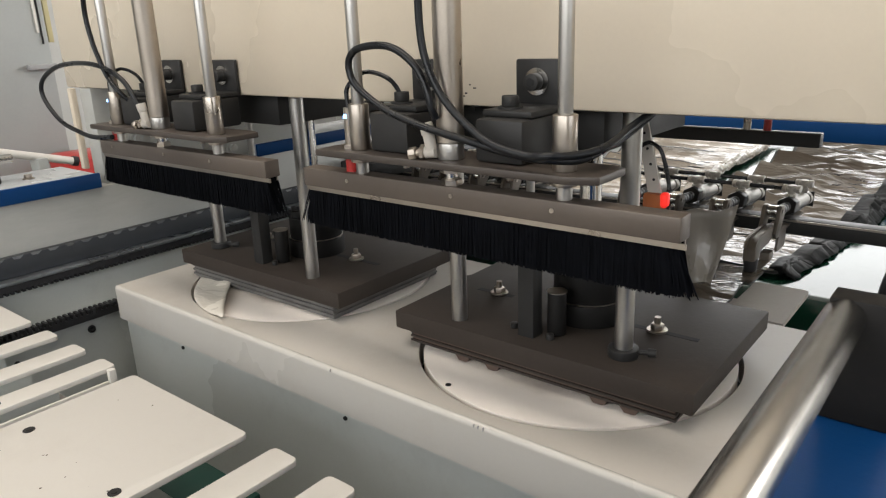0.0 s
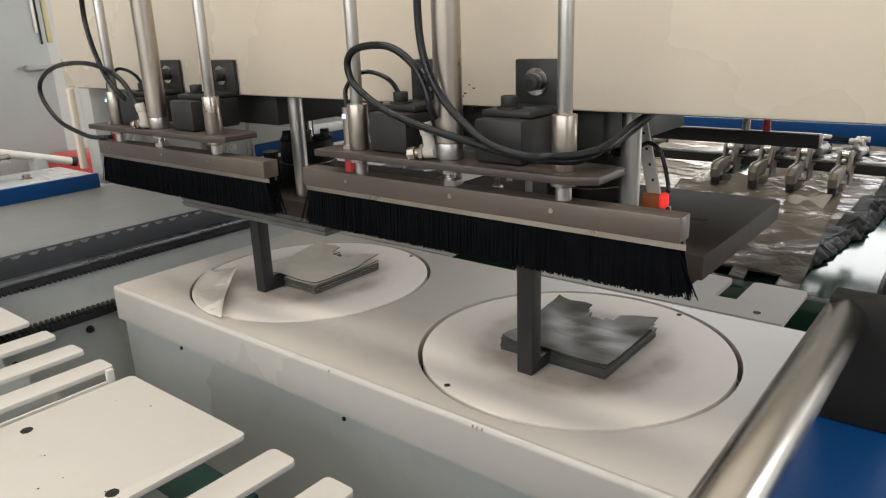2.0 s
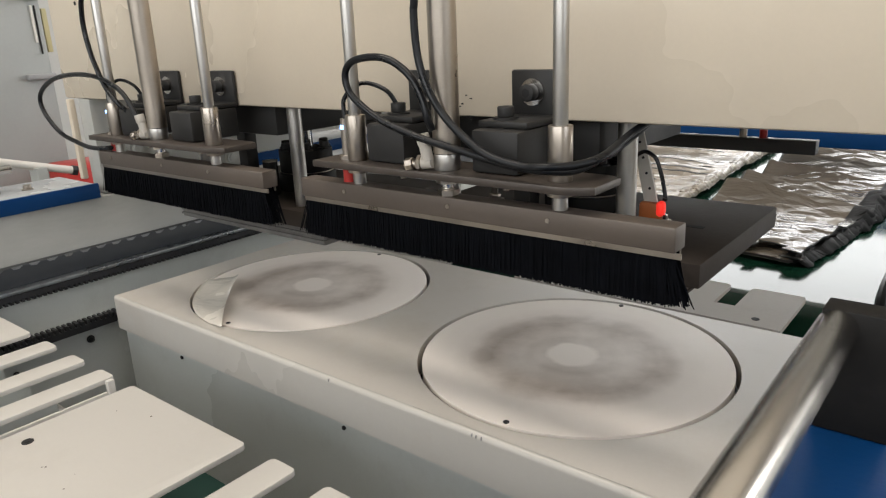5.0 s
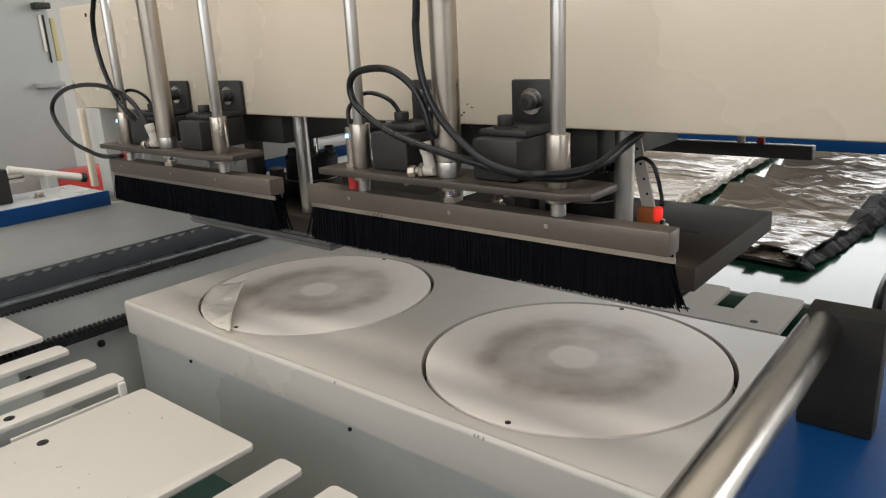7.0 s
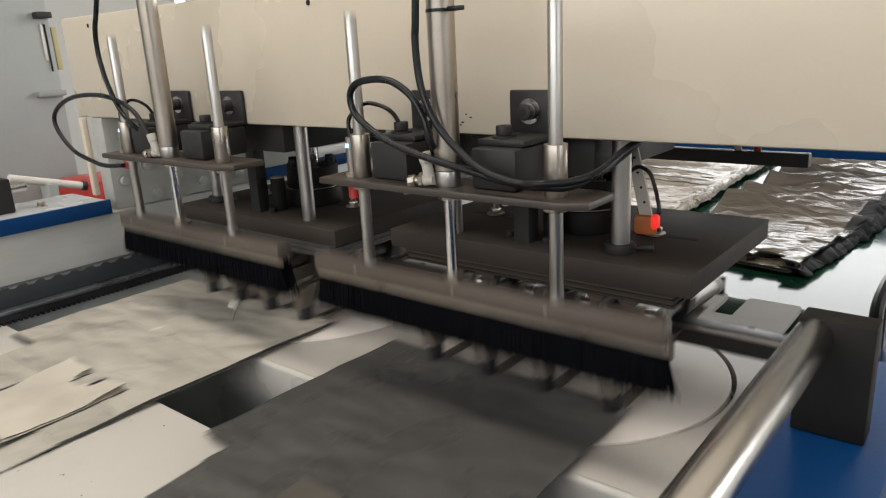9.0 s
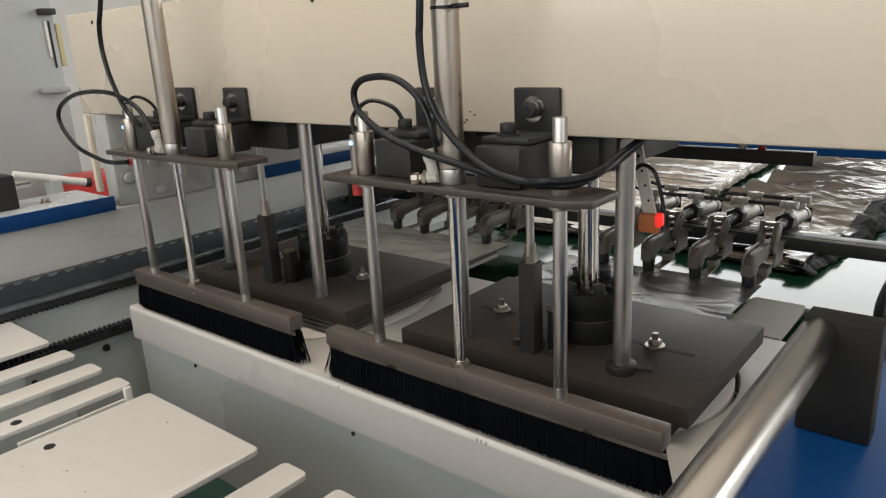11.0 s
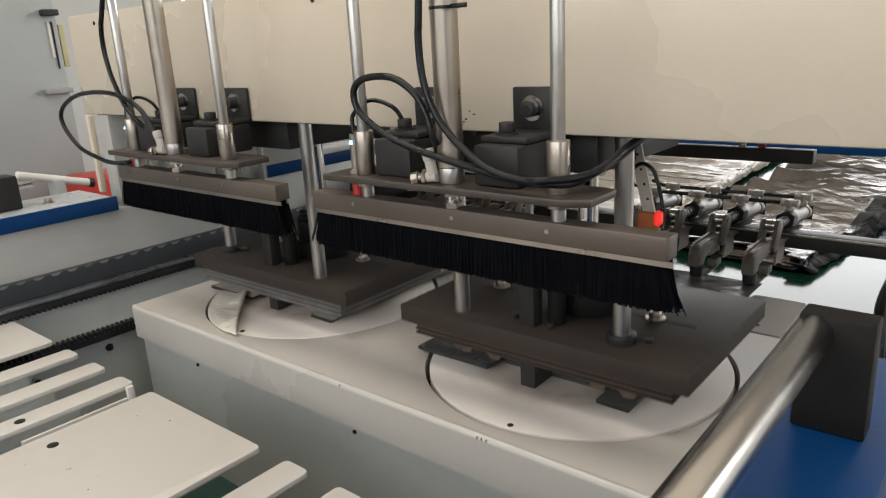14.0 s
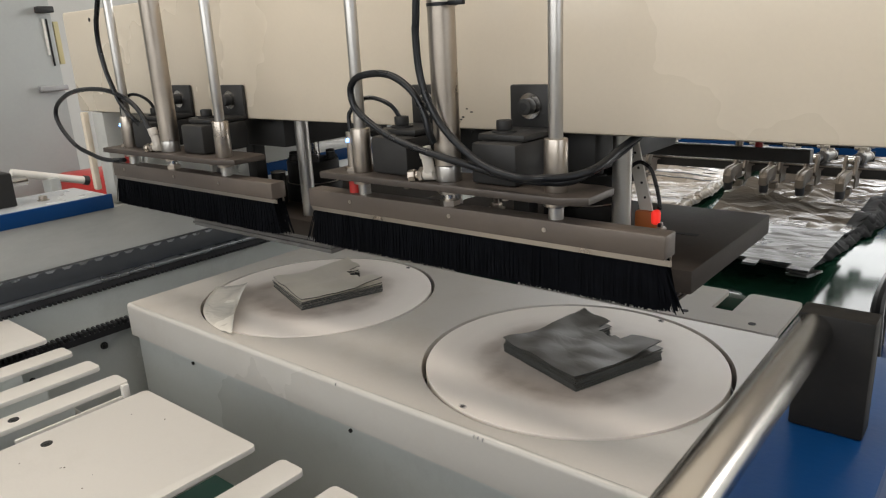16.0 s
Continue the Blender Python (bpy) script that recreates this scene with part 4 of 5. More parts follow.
# ---- moving press heads ----
def press(cx):
    """A heavy die plate on four posts; its own origin is the lowered height."""
    t = thing("die_press", "heavy dark die plate on guide posts with a central cylinder", "press", "moving die presses", at=pose(cx, 0, 0))
    x1, y0, y1 = 0.176, -0.112, 0.118
    far = cx < -0.2
    part("die_plate", box(B(), -x1, x1, y0, y1, 0.9215, 0.943, 0.0015), DARKPLATE, t, "dark brown-grey die plate")
    for x0_, xx in ((-0.135, -0.085), (0.050, 0.140)):
        part("slot", box(B(), x0_, xx, -0.0038, 0.0038, 0.9420, 0.9433), HOLE, t, "long adjusting slot in the plate")
    for k in range(6 if far else 5):
        z, d = 0.9213 - k * (0.0033 if far else 0.0027), 0.002 * (k % 2)
        part("die_board", box(B(), -0.157 + d, 0.160 - d, -0.108 + d, 0.103, z - (0.0031 if far else 0.0025), z, 0.0005), (GREYBOARD if far else (BROWNRUBBER if k % 2 else DARKPLATE)), t, "layered grey die board" if far else "layered brown die board")
    if not far:
        for (x, y) in ((-0.083, -0.107), (-0.0435, -0.107), (0.082, -0.107), (0.114, -0.107), (0.12, -0.05), (-0.12, 0.05), (0.10, 0.09), (-0.02, 0.09)):
            part("rubber_pad", extrude_profile(B(), [(x - 0.009, 0.9078), (x + 0.010, 0.9078), (x + 0.008, 0.9030), (x + 0.004, 0.9016), (x - 0.004, 0.9016)], "y", y, y + 0.009), BROWNRUBBER, t, "brown ejector rubber")
    bm = B()
    box(bm, -0.072, -0.0705, -0.060, 0.078, 0.9012, 0.9077)
    box(bm, 0.0705, 0.072, -0.060, 0.078, 0.9012, 0.9077)
    box(bm, -0.0704, 0.0704, 0.0766, 0.078, 0.9012, 0.9077)
    part("cutting_rule", bm, STEEL, t, "thin steel cutting rule")
    for x, y, collar in (((-0.131, -0.070, True), (0.100, -0.086, False)) if far else ((-0.098, -0.089, False), (0.092, -0.074, True))):
        bm = B()
        cyl(bm, (x, y, 0.9431), (x, y, 1.30), 0.0090, 32)
        part("guide_post", bm, ROD, t, "polished guide post")
        if collar:
            bm = B()
            cyl(bm, (x, y, 0.9430), (x, y, 0.9525), 0.0150, 32, bevel=0.001)
            cyl(bm, (x + 0.012, y + 0.004, 0.948), (x + 0.028, y + 0.010, 0.949), 0.0024, 10)
            cyl(bm, (x + 0.022, y + 0.008, 0.9488), (x + 0.029, y + 0.0105, 0.949), 0.0042, 12)
            part("post_collar", bm, BLOCK, t, "black clamping collar with a screw")
    bm = B()
    cyl(bm, (0.012, -0.064, 0.9431), (0.012, -0.064, 0.9900), 0.0100, 32, bevel=0.001)
    part("locating_pin", bm, SHAFTBLOCK, t, "round black locating pin")
    part("pin_ring", cyl(B(), (0.012, -0.064, 0.9902), (0.012, -0.064, 0.9914), 0.0106, 32), STEEL, t, "thin bright steel ring")
    bm = B()
    cyl(bm, (0.016, -0.002, 0.9431), (0.016, -0.002, 0.968), 0.041, 48, bevel=0.0015)
    cyl(bm, (0.016, -0.002, 0.968), (0.016, -0.002, 1.000), 0.038, 48, bevel=0.001)
    part("cylinder_flange", bm, SHAFTBLOCK, t, "round black cylinder flange")
    part("flange_ring", cyl(B(), (0.016, -0.002, 0.9685), (0.016, -0.002, 0.9695), 0.0392, 48), STEEL, t, "bright steel ring")
    part("press_rod", cyl(B(), (0.016, -0.002, 1.0), (0.016, -0.002, 1.30), 0.0115, 40), CHROME, t, "chrome press rod")
    for a in (200, 260, 320, 20, 80, 140):
        x, y = 0.016 + 0.031 * math.cos(radians(a)), -0.002 + 0.031 * math.sin(radians(a))
        part("flange_bolt", bolt(B(), (x, y, 1.0), (0, 0, 1), 0.0065, 0.009), BLOCK, t)
    for x in (-0.117, 0.084):
        bm = B()
        bolt(bm, (x + 0.012, -0.0, 0.9437), (0, 0, 1), 0.0072, 0.006, True)
        cyl(bm, (x + 0.012, 0, 0.951), (x + 0.012, 0, 0.959), 0.0035, 12)
        part("clamp_nut", bm, STEEL, t, "bright hexagon clamping nut")
    for q in ((-0.0334, -0.076, 0.9430), (0.0138, -0.081, 0.9430)):
        part("plate_screw", bolt(B(), q, (0, 0, 1), 0.0042, 0.006, washer=False), BLOCK, t)
    return t


PRESSES = [press(cx) for cx in LANES]


# ---- ejector fingers ----
def finger(cx):
    """L-shaped hold-down foot; its own origin is its lowered height."""
    t = thing("hold_down_finger", "black L-shaped hold-down finger through the die plate", "finger", "hold-down fingers", at=pose(cx, 0, 0))
    pts = [(-0.098, 0.9005), (-0.018, 0.9005), (-0.018, 0.9145), (-0.080, 0.916), (-0.080, 1.045), (-0.098, 1.045)]
    part("foot", extrude_profile(B(), [(y + 0.008, z) for y, z in pts], "x", -0.020, -0.001, 0.0010), BLOCK, t, "matt black L-shaped steel foot")
    bm = B()
    cyl(bm, (-0.010, -0.081, 1.045), (-0.010, -0.081, 1.053), 0.0080, 6)
    cyl(bm, (-0.010, -0.081, 1.053), (-0.010, -0.081, 1.066), 0.0062, 16)
    part("coupling", bm, STEEL, t, "steel coupling nut")
    part("finger_rod", cyl(B(), (-0.010, -0.081, 1.066), (-0.010, -0.081, 1.28), 0.0045, 16), ROD, t)
    return t


FINGERS = [finger(cx) for cx in LANES]


# ---- sensor on an arm ----
def sensor():
    t = thing("photo_sensor", "orange photo sensor with a red light on a grey arm", "sensor")
    bm = extrude_profile(B(), [(0.063, 1.176), (0.077, 1.176), (0.080, 1.160), (0.0975, 1.090), (0.084, 1.090), (0.068, 1.158)], "y", -0.012, -0.009)
    part("arm", bm, GREYPAINT, t, "pale grey drilled arm")
    for k in range(4):
        bm = cyl(B(), (0.0765 + k * 0.004, -0.0124, 1.152 - k * 0.015), (0.0765 + k * 0.004, -0.0118, 1.152 - k * 0.015), 0.0014, 10)
        part("arm_hole", bm, HOLE, t)
    part("housing", box(B(), 0.0805, 0.1040, -0.021, -0.0122, 1.0745, 1.0950, 0.004), ORANGE, t, "orange plastic housing")
    bm = box(B(), 0.0985, 0.1065, -0.0222, -0.0110, 1.0815, 1.0965, 0.0038, 3)
    part("lens", bm, LEDRED, t, "glowing red lens")
    bm = B()
    cyl(bm, (0.1060, -0.018, 1.0815), (0.1085, -0.018, 1.0815), 0.0022, 10)
    cyl(bm, (0.1050, -0.015, 1.0975), (0.1060, -0.015, 1.1000), 0.0024, 10)
    part("clip", bm, BLACK, t, "small black screw")
    part("cable", tube(B(), [(0.1055, -0.014, 1.0985), (0.1033, -0.013, 1.1091), (0.0990, -0.013, 1.1250), (0.0935, -0.013, 1.1375), (0.0831, -0.013, 1.1432), (0.0740, -0.013, 1.1385), (0.068, -0.008, 1.130)], 0.0020, 10), HOSE, t, "dark sensor cable")


sensor()


# ---- clamp carriage ----
REACH = ((-0.013, 0.0, 0.101, 0.112, 0.134, 0.146, 0.190, 0.206), (-0.014, 0.0, 0.093, 0.108, 0.190, 0.206, 0.275, 0.293))  # front-to-back spacing of a clamp's pieces

RISE = ((0.90, 0.91, 0.925, 0.95, 0.985, 1.02), (0.90, 0.9092, 0.9272, 0.9460, 0.9760, 1.008))
UPPER = ("piston_rod", "threaded_nose", "gland_nut", "cylinder", "fitting")


def carriage():
    """The gripper carriage; its origin is at the clamp tips."""
    t = thing("clamp_carriage", "sliding carriage with two rows of four pneumatic clamps", "carriage")
    part("rail", box(B(), -0.76, 0.284, 0.152, 0.180, 0.926, 0.951, 0.002), BLOCK, t, "dark steel cross rail")
    part("rail_strip", box(B(), -0.76, 0.284, 0.1500, 0.1518, 0.9470, 0.9500), STEEL, t, "bright steel strip")
    part("tie_rod", cyl(B(), (-0.76, 0.195, 0.928), (0.284, 0.195, 0.928), 0.0035, 16), ROD, t, "chrome tie rod")
    part("end_bracket", box(B(), -0.768, -0.7605, 0.02, 0.26, 0.929, 0.990, 0.004), BLOCK, t)
    part("slide_block", box(B(), -0.7600, -0.700, 0.05, 0.20, 0.9475, 0.985, 0.004), BLOCK, t, "black slide block")
    part("slide_hose", tube(B(), [(-0.73, 0.19, 0.985), (-0.73, 0.22, 1.005), (-0.725, 0.27, 1.0), (-0.72, 0.30, 0.96)], 0.008, 10), HOSE, t)
    part("end_bracket", box(B(), 0.2842, 0.2862, 0.13, 0.21, 0.910, 0.9385, 0.001), BLOCK, t)
    base = {}

    def one(x, first):
        c = new("clamp")
        c.parent = t
        c.matrix_basis = pose(x, 0, 0)
        if not first:
            for name, ob in base.items():
                for o in ob:
                    again(o, c)
            c["label"] = "pneumatic clamp with a curved cast arm"
            return
        c["label"] = "pneumatic clamp with a curved cast arm"

        def add(name, bm, m, label=""):
            for v in bm.verts:
                v.co.y = float(np.interp(v.co.y, REACH[0], REACH[1]))
                if name not in ("arm", "arm_rib"):
                    v.co.z = float(np.interp(v.co.z, RISE[0], RISE[1])) - (0.008 if name in UPPER else 0.0)
            base.setdefault(name, []).append(part(name, bm, m, c, label))
        arm = [(-0.0125, 0.926), (0.010, 0.926), (0.015, 0.934), (0.05, 0.938), (0.086, 0.940), (0.098, 0.946), (0.100, 0.955), (0.086, 0.9565), (0.05, 0.9570), (0.006, 0.9560), (-0.006, 0.952), (-0.0125, 0.943)]
        add("arm", extrude_profile(B(), arm, "x", -0.0088, 0.0088, 0.0022), CAST, "worn cast metal arm")
        bm = B()
        for s in (-1, 1):
            extrude_profile(bm, [(-0.0118, 0.9450), (-0.006, 0.9515), (0.006, 0.9555), (0.084, 0.9560), (0.084, 0.9592), (0.005, 0.9590), (-0.0085, 0.9540), (-0.0136, 0.9455)], "x", s * 0.0062 - 0.0020, s * 0.0062 + 0.0020)
        add("arm_rib", bm, CAST, "raised rim along the arm")
        bm = B()
        for s in (-1, 1):
            extrude_profile(bm, [(0.072, 0.952), (0.080, 0.940), (0.096, 0.940), (0.104, 0.958), (0.113, 0.978), (0.112, 0.988), (0.106, 0.995), (0.096, 0.995), (0.089, 0.988), (0.086, 0.974), (0.080, 0.964)], "x", s * 0.0105 - 0.0030, s * 0.0105 + 0.0030, 0.0008)
        add("fork_cheek", bm, CAST, "two cast fork cheeks")
        bm = B()
        cyl(bm, (0, 0, 0.9095), (0, 0, 0.925), 0.0090, 16, r2=0.0100, bevel=0.001)
        add("foot", bm, BLACK, "black rubber foot")
        bm = B()
        cyl(bm, (-0.0070, 0.1005, 0.985), (0.0070, 0.1005, 0.985), 0.0092, 20, bevel=0.001)
        add("roller", bm, CHROME, "bright steel roller")
        bm = B()
        cyl(bm, (-0.0148, 0.1005, 0.985), (0.0148, 0.1005, 0.985), 0.0040, 14)
        add("pivot_pin", bm, STEEL, "steel pivot pin")
        bm = B()
        for s in (-1, 1):
            extrude_profile(bm, [(0.092, 0.915), (0.118, 0.915), (0.118, 0.950), (0.110, 0.957), (0.098, 0.948)], "x", s * 0.0110 - 0.0018, s * 0.0110 + 0.0018)
        box(bm, -0.013, 0.013, 0.11, 0.165, 0.9442, 0.9480)
        add("base_bracket", bm, CAST)
        bm = B()
        cyl(bm, (0, 0.110, 0.985), (0, 0.134, 0.981), 0.0040, 14)
        add("piston_rod", bm, STEEL, "short steel piston rod")
        bm = B()
        for k in range(4):
            cyl(bm, (0, 0.1165 + 0.003 * k, 0.9842 - 0.0005 * k), (0, 0.1190 + 0.003 * k, 0.9838 - 0.0005 * k), 0.0082, 18, bevel=0.0005)
        add("threaded_nose", bm, BLACK, "black threaded nose")
        add("gland_nut", cyl(B(), (0, 0.1285, 0.982), (0, 0.1345, 0.981), 0.0162, 6, bevel=0.0006), BLOCK, "dark hexagon nut")
        bm = B()
        cyl(bm, (0, 0.1347, 0.981), (0, 0.146, 0.979), 0.0148, 24, bevel=0.001)
        cyl(bm, (0, 0.146, 0.979), (0, 0.190, 0.972), 0.0130, 24)
        cyl(bm, (0, 0.190, 0.972), (0, 0.2040, 0.970), 0.0148, 24, bevel=0.001)
        add("cylinder", bm, ALU, "small aluminium air cylinder")
        bm = B()
        extrude_profile(bm, [(0.128, 0.9442), (0.206, 0.9442), (0.206, 0.962), (0.196, 0.962), (0.150, 0.9482), (0.128, 0.9482)], "x", -0.004, 0.004)
        box(bm, -0.0150, 0.0150, 0.2042, 0.2060, 0.9442, 0.974, 0.0004)
        add("rear_bracket", bm, BLOCK)
        for y, z in ((0.140, 0.990), (0.197, 0.982)):
            bm = B()
            cyl(bm, (0, y, z), (0, y, z + 0.018), 0.0058, 14)
            cyl(bm, (0, y, z + 0.004), (0, y, z + 0.009), 0.0074, 6)
            cyl(bm, (-0.011, y, z + 0.018), (0.011, y, z + 0.018), 0.0058, 14, bevel=0.0008)
            cyl(bm, (0, y, z + 0.012), (0, y, z + 0.0245), 0.0064, 14, bevel=0.0015)
            for e in (-0.0105, 0.0105):
                cyl(bm, (e - 0.0030, y, z + 0.018), (e + 0.0030, y, z + 0.018), 0.0070, 14, bevel=0.0008)
            add("fitting", bm, FITTING, "pale grey push-in fitting")
        bm = B()
        box(bm, -0.007, 0.007, -0.008, 0.085, 0.9012, 0.9038, 0.0008)
        box(bm, -0.007, 0.007, 0.075, 0.100, 0.9036, 0.9155, 0.0008)
        add("lower_jaw", bm, CAST)
    for i, x in enumerate(CLAMPS):
        one(x, i == 0)
    for lane in (CLAMPS[:4], CLAMPS[4:]):
        for y, z in ((0.198, 0.9885), (0.283, 0.981)):
            pts = []
            for x in lane:
                pts += [(x - 0.012, y, z), (x + 0.012, y, z)]
            pts = [(lane[0] - 0.05, y + 0.02, z + 0.004)] + pts
            part("air_hose", tube(B(), pts, 0.0034, 8, 4), HOSE, t, "thin black hose between the clamps")
    return t


CARRIAGE = carriage()


# ---- film bags ----
def sheet_stack(bm, outline, zf, thick, n=4, jitter=0.0, seed=0):
    """A stack of film sheets: a wavy solid from a grid patch (x0, x1, y0, y1) with an uneven layered rim."""
    rnd = random.Random(seed)
    x0, x1, y0, y1 = outline
    nx, ny = max(2, int((x1 - x0) / 0.012)), max(2, int((y1 - y0) / 0.012))
    layers = []
    for k in range(n + 1):
        dx, dy = rnd.uniform(-jitter, jitter), rnd.uniform(-jitter, jitter)
        layers.append([[bm.verts.new((x0 + (x1 - x0) * i / nx + (dx if i in (0, nx) else 0), y0 + (y1 - y0) * j / ny + (dy if j in (0, ny) else 0),
                                      zf(x0 + (x1 - x0) * i / nx, y0 + (y1 - y0) * j / ny) + thick * k / n)) if (k in (0, n) or i in (0, nx) or j in (0, ny)) else None
                        for j in range(ny + 1)] for i in range(nx + 1)])
    for k in (0, n):
        for i in range(nx):
            for j in range(ny):
                a = layers[k]
                f = bm.faces.new((a[i][j], a[i + 1][j], a[i + 1][j + 1], a[i][j + 1]))
                f.material_index = 0
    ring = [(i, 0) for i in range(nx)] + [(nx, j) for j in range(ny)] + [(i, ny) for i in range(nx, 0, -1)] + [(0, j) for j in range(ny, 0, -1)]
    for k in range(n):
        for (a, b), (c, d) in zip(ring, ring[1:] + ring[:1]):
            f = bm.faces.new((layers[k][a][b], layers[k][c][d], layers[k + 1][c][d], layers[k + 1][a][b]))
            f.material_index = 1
    return bm


LANE_X = ((-0.700, -0.335), (-0.218, 0.106))
WASTE_HALF = 0.0675


def wave(seed, amp):
    r = random.Random(seed)
    a, b, c, d = (r.uniform(0, 6.28) for _ in range(4))
    return lambda x, y: amp * (0.5 * math.sin(17 * x + 9 * y + a) + 0.35 * math.sin(41 * y + 6 * x + b) + 0.25 * math.sin(33 * x - 27 * y + c) + 0.15 * math.sin(80 * x + 50 * y + d)) + amp


def bag(lane, seed, amp, thick, crease, dark):
    """A bag stack whose leading edge is at its origin: body, and the two handle strips of three hinged pieces each."""
    x0, x1 = LANE_X[lane]
    film = (FILMSHEEN if lane == 0 else dark, FILMSIDE)
    t = thing("bag_stack", "stack of grey film bags with cut handles, window sheen put into the colour" if lane == 0 else "stack of dark grey film bags with cut handles", "bag stack", "film bag stacks")
    w = wave(seed, amp)
    zb = lambda x, y: w(x, y) + crease * min(1, max(0, -y - 0.03) / 0.06) * (abs(math.sin(23 * y + 6 * x + seed)) + 0.7 * abs(math.sin(19 * x - 31 * y + seed)) + 0.4 * abs(math.sin(47 * x + 38 * y)))
    part("bag_body", sheet_stack(B(), (x0, x1, -0.2665, 0.012), zb, thick, 4, 0.003, seed), film, t)
    cx = LANES[lane]
    sides = ((x0 + (0.042 if lane else 0.070), cx - WASTE_HALF - 0.002), (cx + WASTE_HALF + 0.002, x1))
    for a, b in sides:
        part("handle_root", sheet_stack(B(), (a, b, -0.300, -0.2663), zb, thick, 4, 0.002, seed), film, t)
    part("bag_tongue", sheet_stack(B(), (cx - 0.0125, cx + 0.0125, -0.296, -0.2663), zb, thick, 4, 0.001, seed), film, t)
    segs = []
    for k in range(2):
        h = new("tail_piece")
        h.parent = t
        for a, b in sides:
            part("handle_strip", sheet_stack(B(), (a, b, -0.0655, 0.0), lambda x, y: w(x, y - 0.30 - 0.065 * k), thick, 4, 0.002, seed + k), film, h)
        segs.append(h)
        h.matrix_basis = pose(0, -0.30 - 0.065 * k, 0)
    return t, segs


def waste(lane, seed):
    t = thing("cut_waste", "rumpled stack of cut-out grey film pieces lying on the turntable", "film waste", "cut-out film waste")
    s = WASTE_HALF - 0.002
    r = random.Random(seed)
    sheets = []

    def top(x, y):
        u, v = x / s, y / s
        return 0.008 * max(0, u) ** 2 * max(0, v) ** 2 + 0.010 * max(0, -u) * max(0, v) ** 2 + 0.0026 * math.sin(2.9 * u + 2.1 * v + 0.4) ** 2 + 0.0016 * abs(math.sin(4 * u - 3 * v)) + 0.0007 * math.sin(7 * u + 4 * v) + 0.0003 * math.sin(13 * v - 6 * u)
    for k in range(11):
        bm = B()
        g = 0.00126
        loose = 1.0 if k > 8 else 0.35
        dx, dy, a = loose * r.uniform(-0.0018, 0.0018), loose * r.uniform(-0.0018, 0.0018), loose * radians(r.uniform(-1.6, 1.6))
        z0 = 0.0006 + k * g
        f = (0.0, 0.25, 1.0)[max(0, k - 8)]
        nx = 14
        grid = []
        for i in range(nx + 1):
            row = []
            for j in range(nx + 1):
                x, y = -s + 2 * s * i / nx, -s + 2 * s * j / nx
                X, Y = x * math.cos(a) - y * math.sin(a) + dx, x * math.sin(a) + y * math.cos(a) + dy
                row.append((X, Y, z0 + f * max(0.0, top(x, y))))
            grid.append(row)

        def cut(i, j):
            """The bitten notch at one side of every piece."""
            u, v = (i + 0.5) / nx - 0.5, (j + 0.5) / nx - 0.5
            return v > 0.27 and abs(u) < 0.10 + 0.06 * (v - 0.27)
        vs = {}

        def V(i, j, up):
            if (i, j, up) not in vs:
                x, y, z = grid[i][j]
                vs[(i, j, up)] = bm.verts.new((x, y, z + (0.0012 if up else 0)))
            return vs[(i, j, up)]
        for i in range(nx):
            for j in range(nx):
                if cut(i, j):
                    continue
                for up in (0, 1):
                    fc = bm.faces.new((V(i, j, up), V(i + 1, j, up), V(i + 1, j + 1, up), V(i, j + 1, up)))
                    fc.material_index = 0
                for (p, q), nb in ((((i, j), (i + 1, j)), (i, j - 1)), (((i + 1, j), (i + 1, j + 1)), (i + 1, j)), (((i + 1, j + 1), (i, j + 1)), (i, j + 1)), (((i, j + 1), (i, j)), (i - 1, j))):
                    if not (0 <= nb[0] < nx and 0 <= nb[1] < nx) or cut(*nb):
                        fc = bm.faces.new((V(*p, 0), V(*q, 0), V(*q, 1), V(*p, 1)))
                        fc.material_index = 1
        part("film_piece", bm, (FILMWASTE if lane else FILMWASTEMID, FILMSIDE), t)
        sheets.append(bpy.data.objects[scene.collection.objects[-1].name])
    return t, sheets


BAG_A = [bag(0, 21, 0.0018, 0.004, 0.003, FILM), bag(1, 22, 0.0018, 0.004, 0.0070, FILMPILE)]
FLAP = B()
flap_rows = []
for i in range(9):
    u = i / 8
    lo, hi = Vector((-0.019 + 0.038 * u, 0, 0)), Vector((-0.037 + 0.077 * u, 0.022, 0.092 + 0.018 * u))
    flap_rows.append([FLAP.verts.new(lo.lerp(hi, v) + Vector((0, 0.012 * math.sin(3.1 * v) + 0.004 * math.sin(9 * u + 4 * v), 0.003 * math.sin(7 * u)))) for v in [k / 8 for k in range(9)]])
for p, q in zip(flap_rows, flap_rows[1:]):
    for k in range(8):
        FLAP.faces.new((p[k], p[k + 1], q[k + 1], q[k]))
flap = part("lifted_corner", FLAP, FILMMID, BAG_A[1][0], "lifted crumpled film corner")
flap.modifiers.new("thickness", "SOLIDIFY").thickness = 0.0008
flap.matrix_basis = pose(0.055, -0.118, 0.012)
BAG_B = [bag(0, 31, 0.0016, 0.0045, 0.0008, FILM), bag(1, 32, 0.0012, 0.0045, 0.0016, FILM)]
WASTE_A = [waste(0, 41), waste(1, 42)]
WASTE_B = [waste(0, 51), waste(1, 52)]


# ---- outfeed conveyor with delivered bags ----
BELT = 0.790


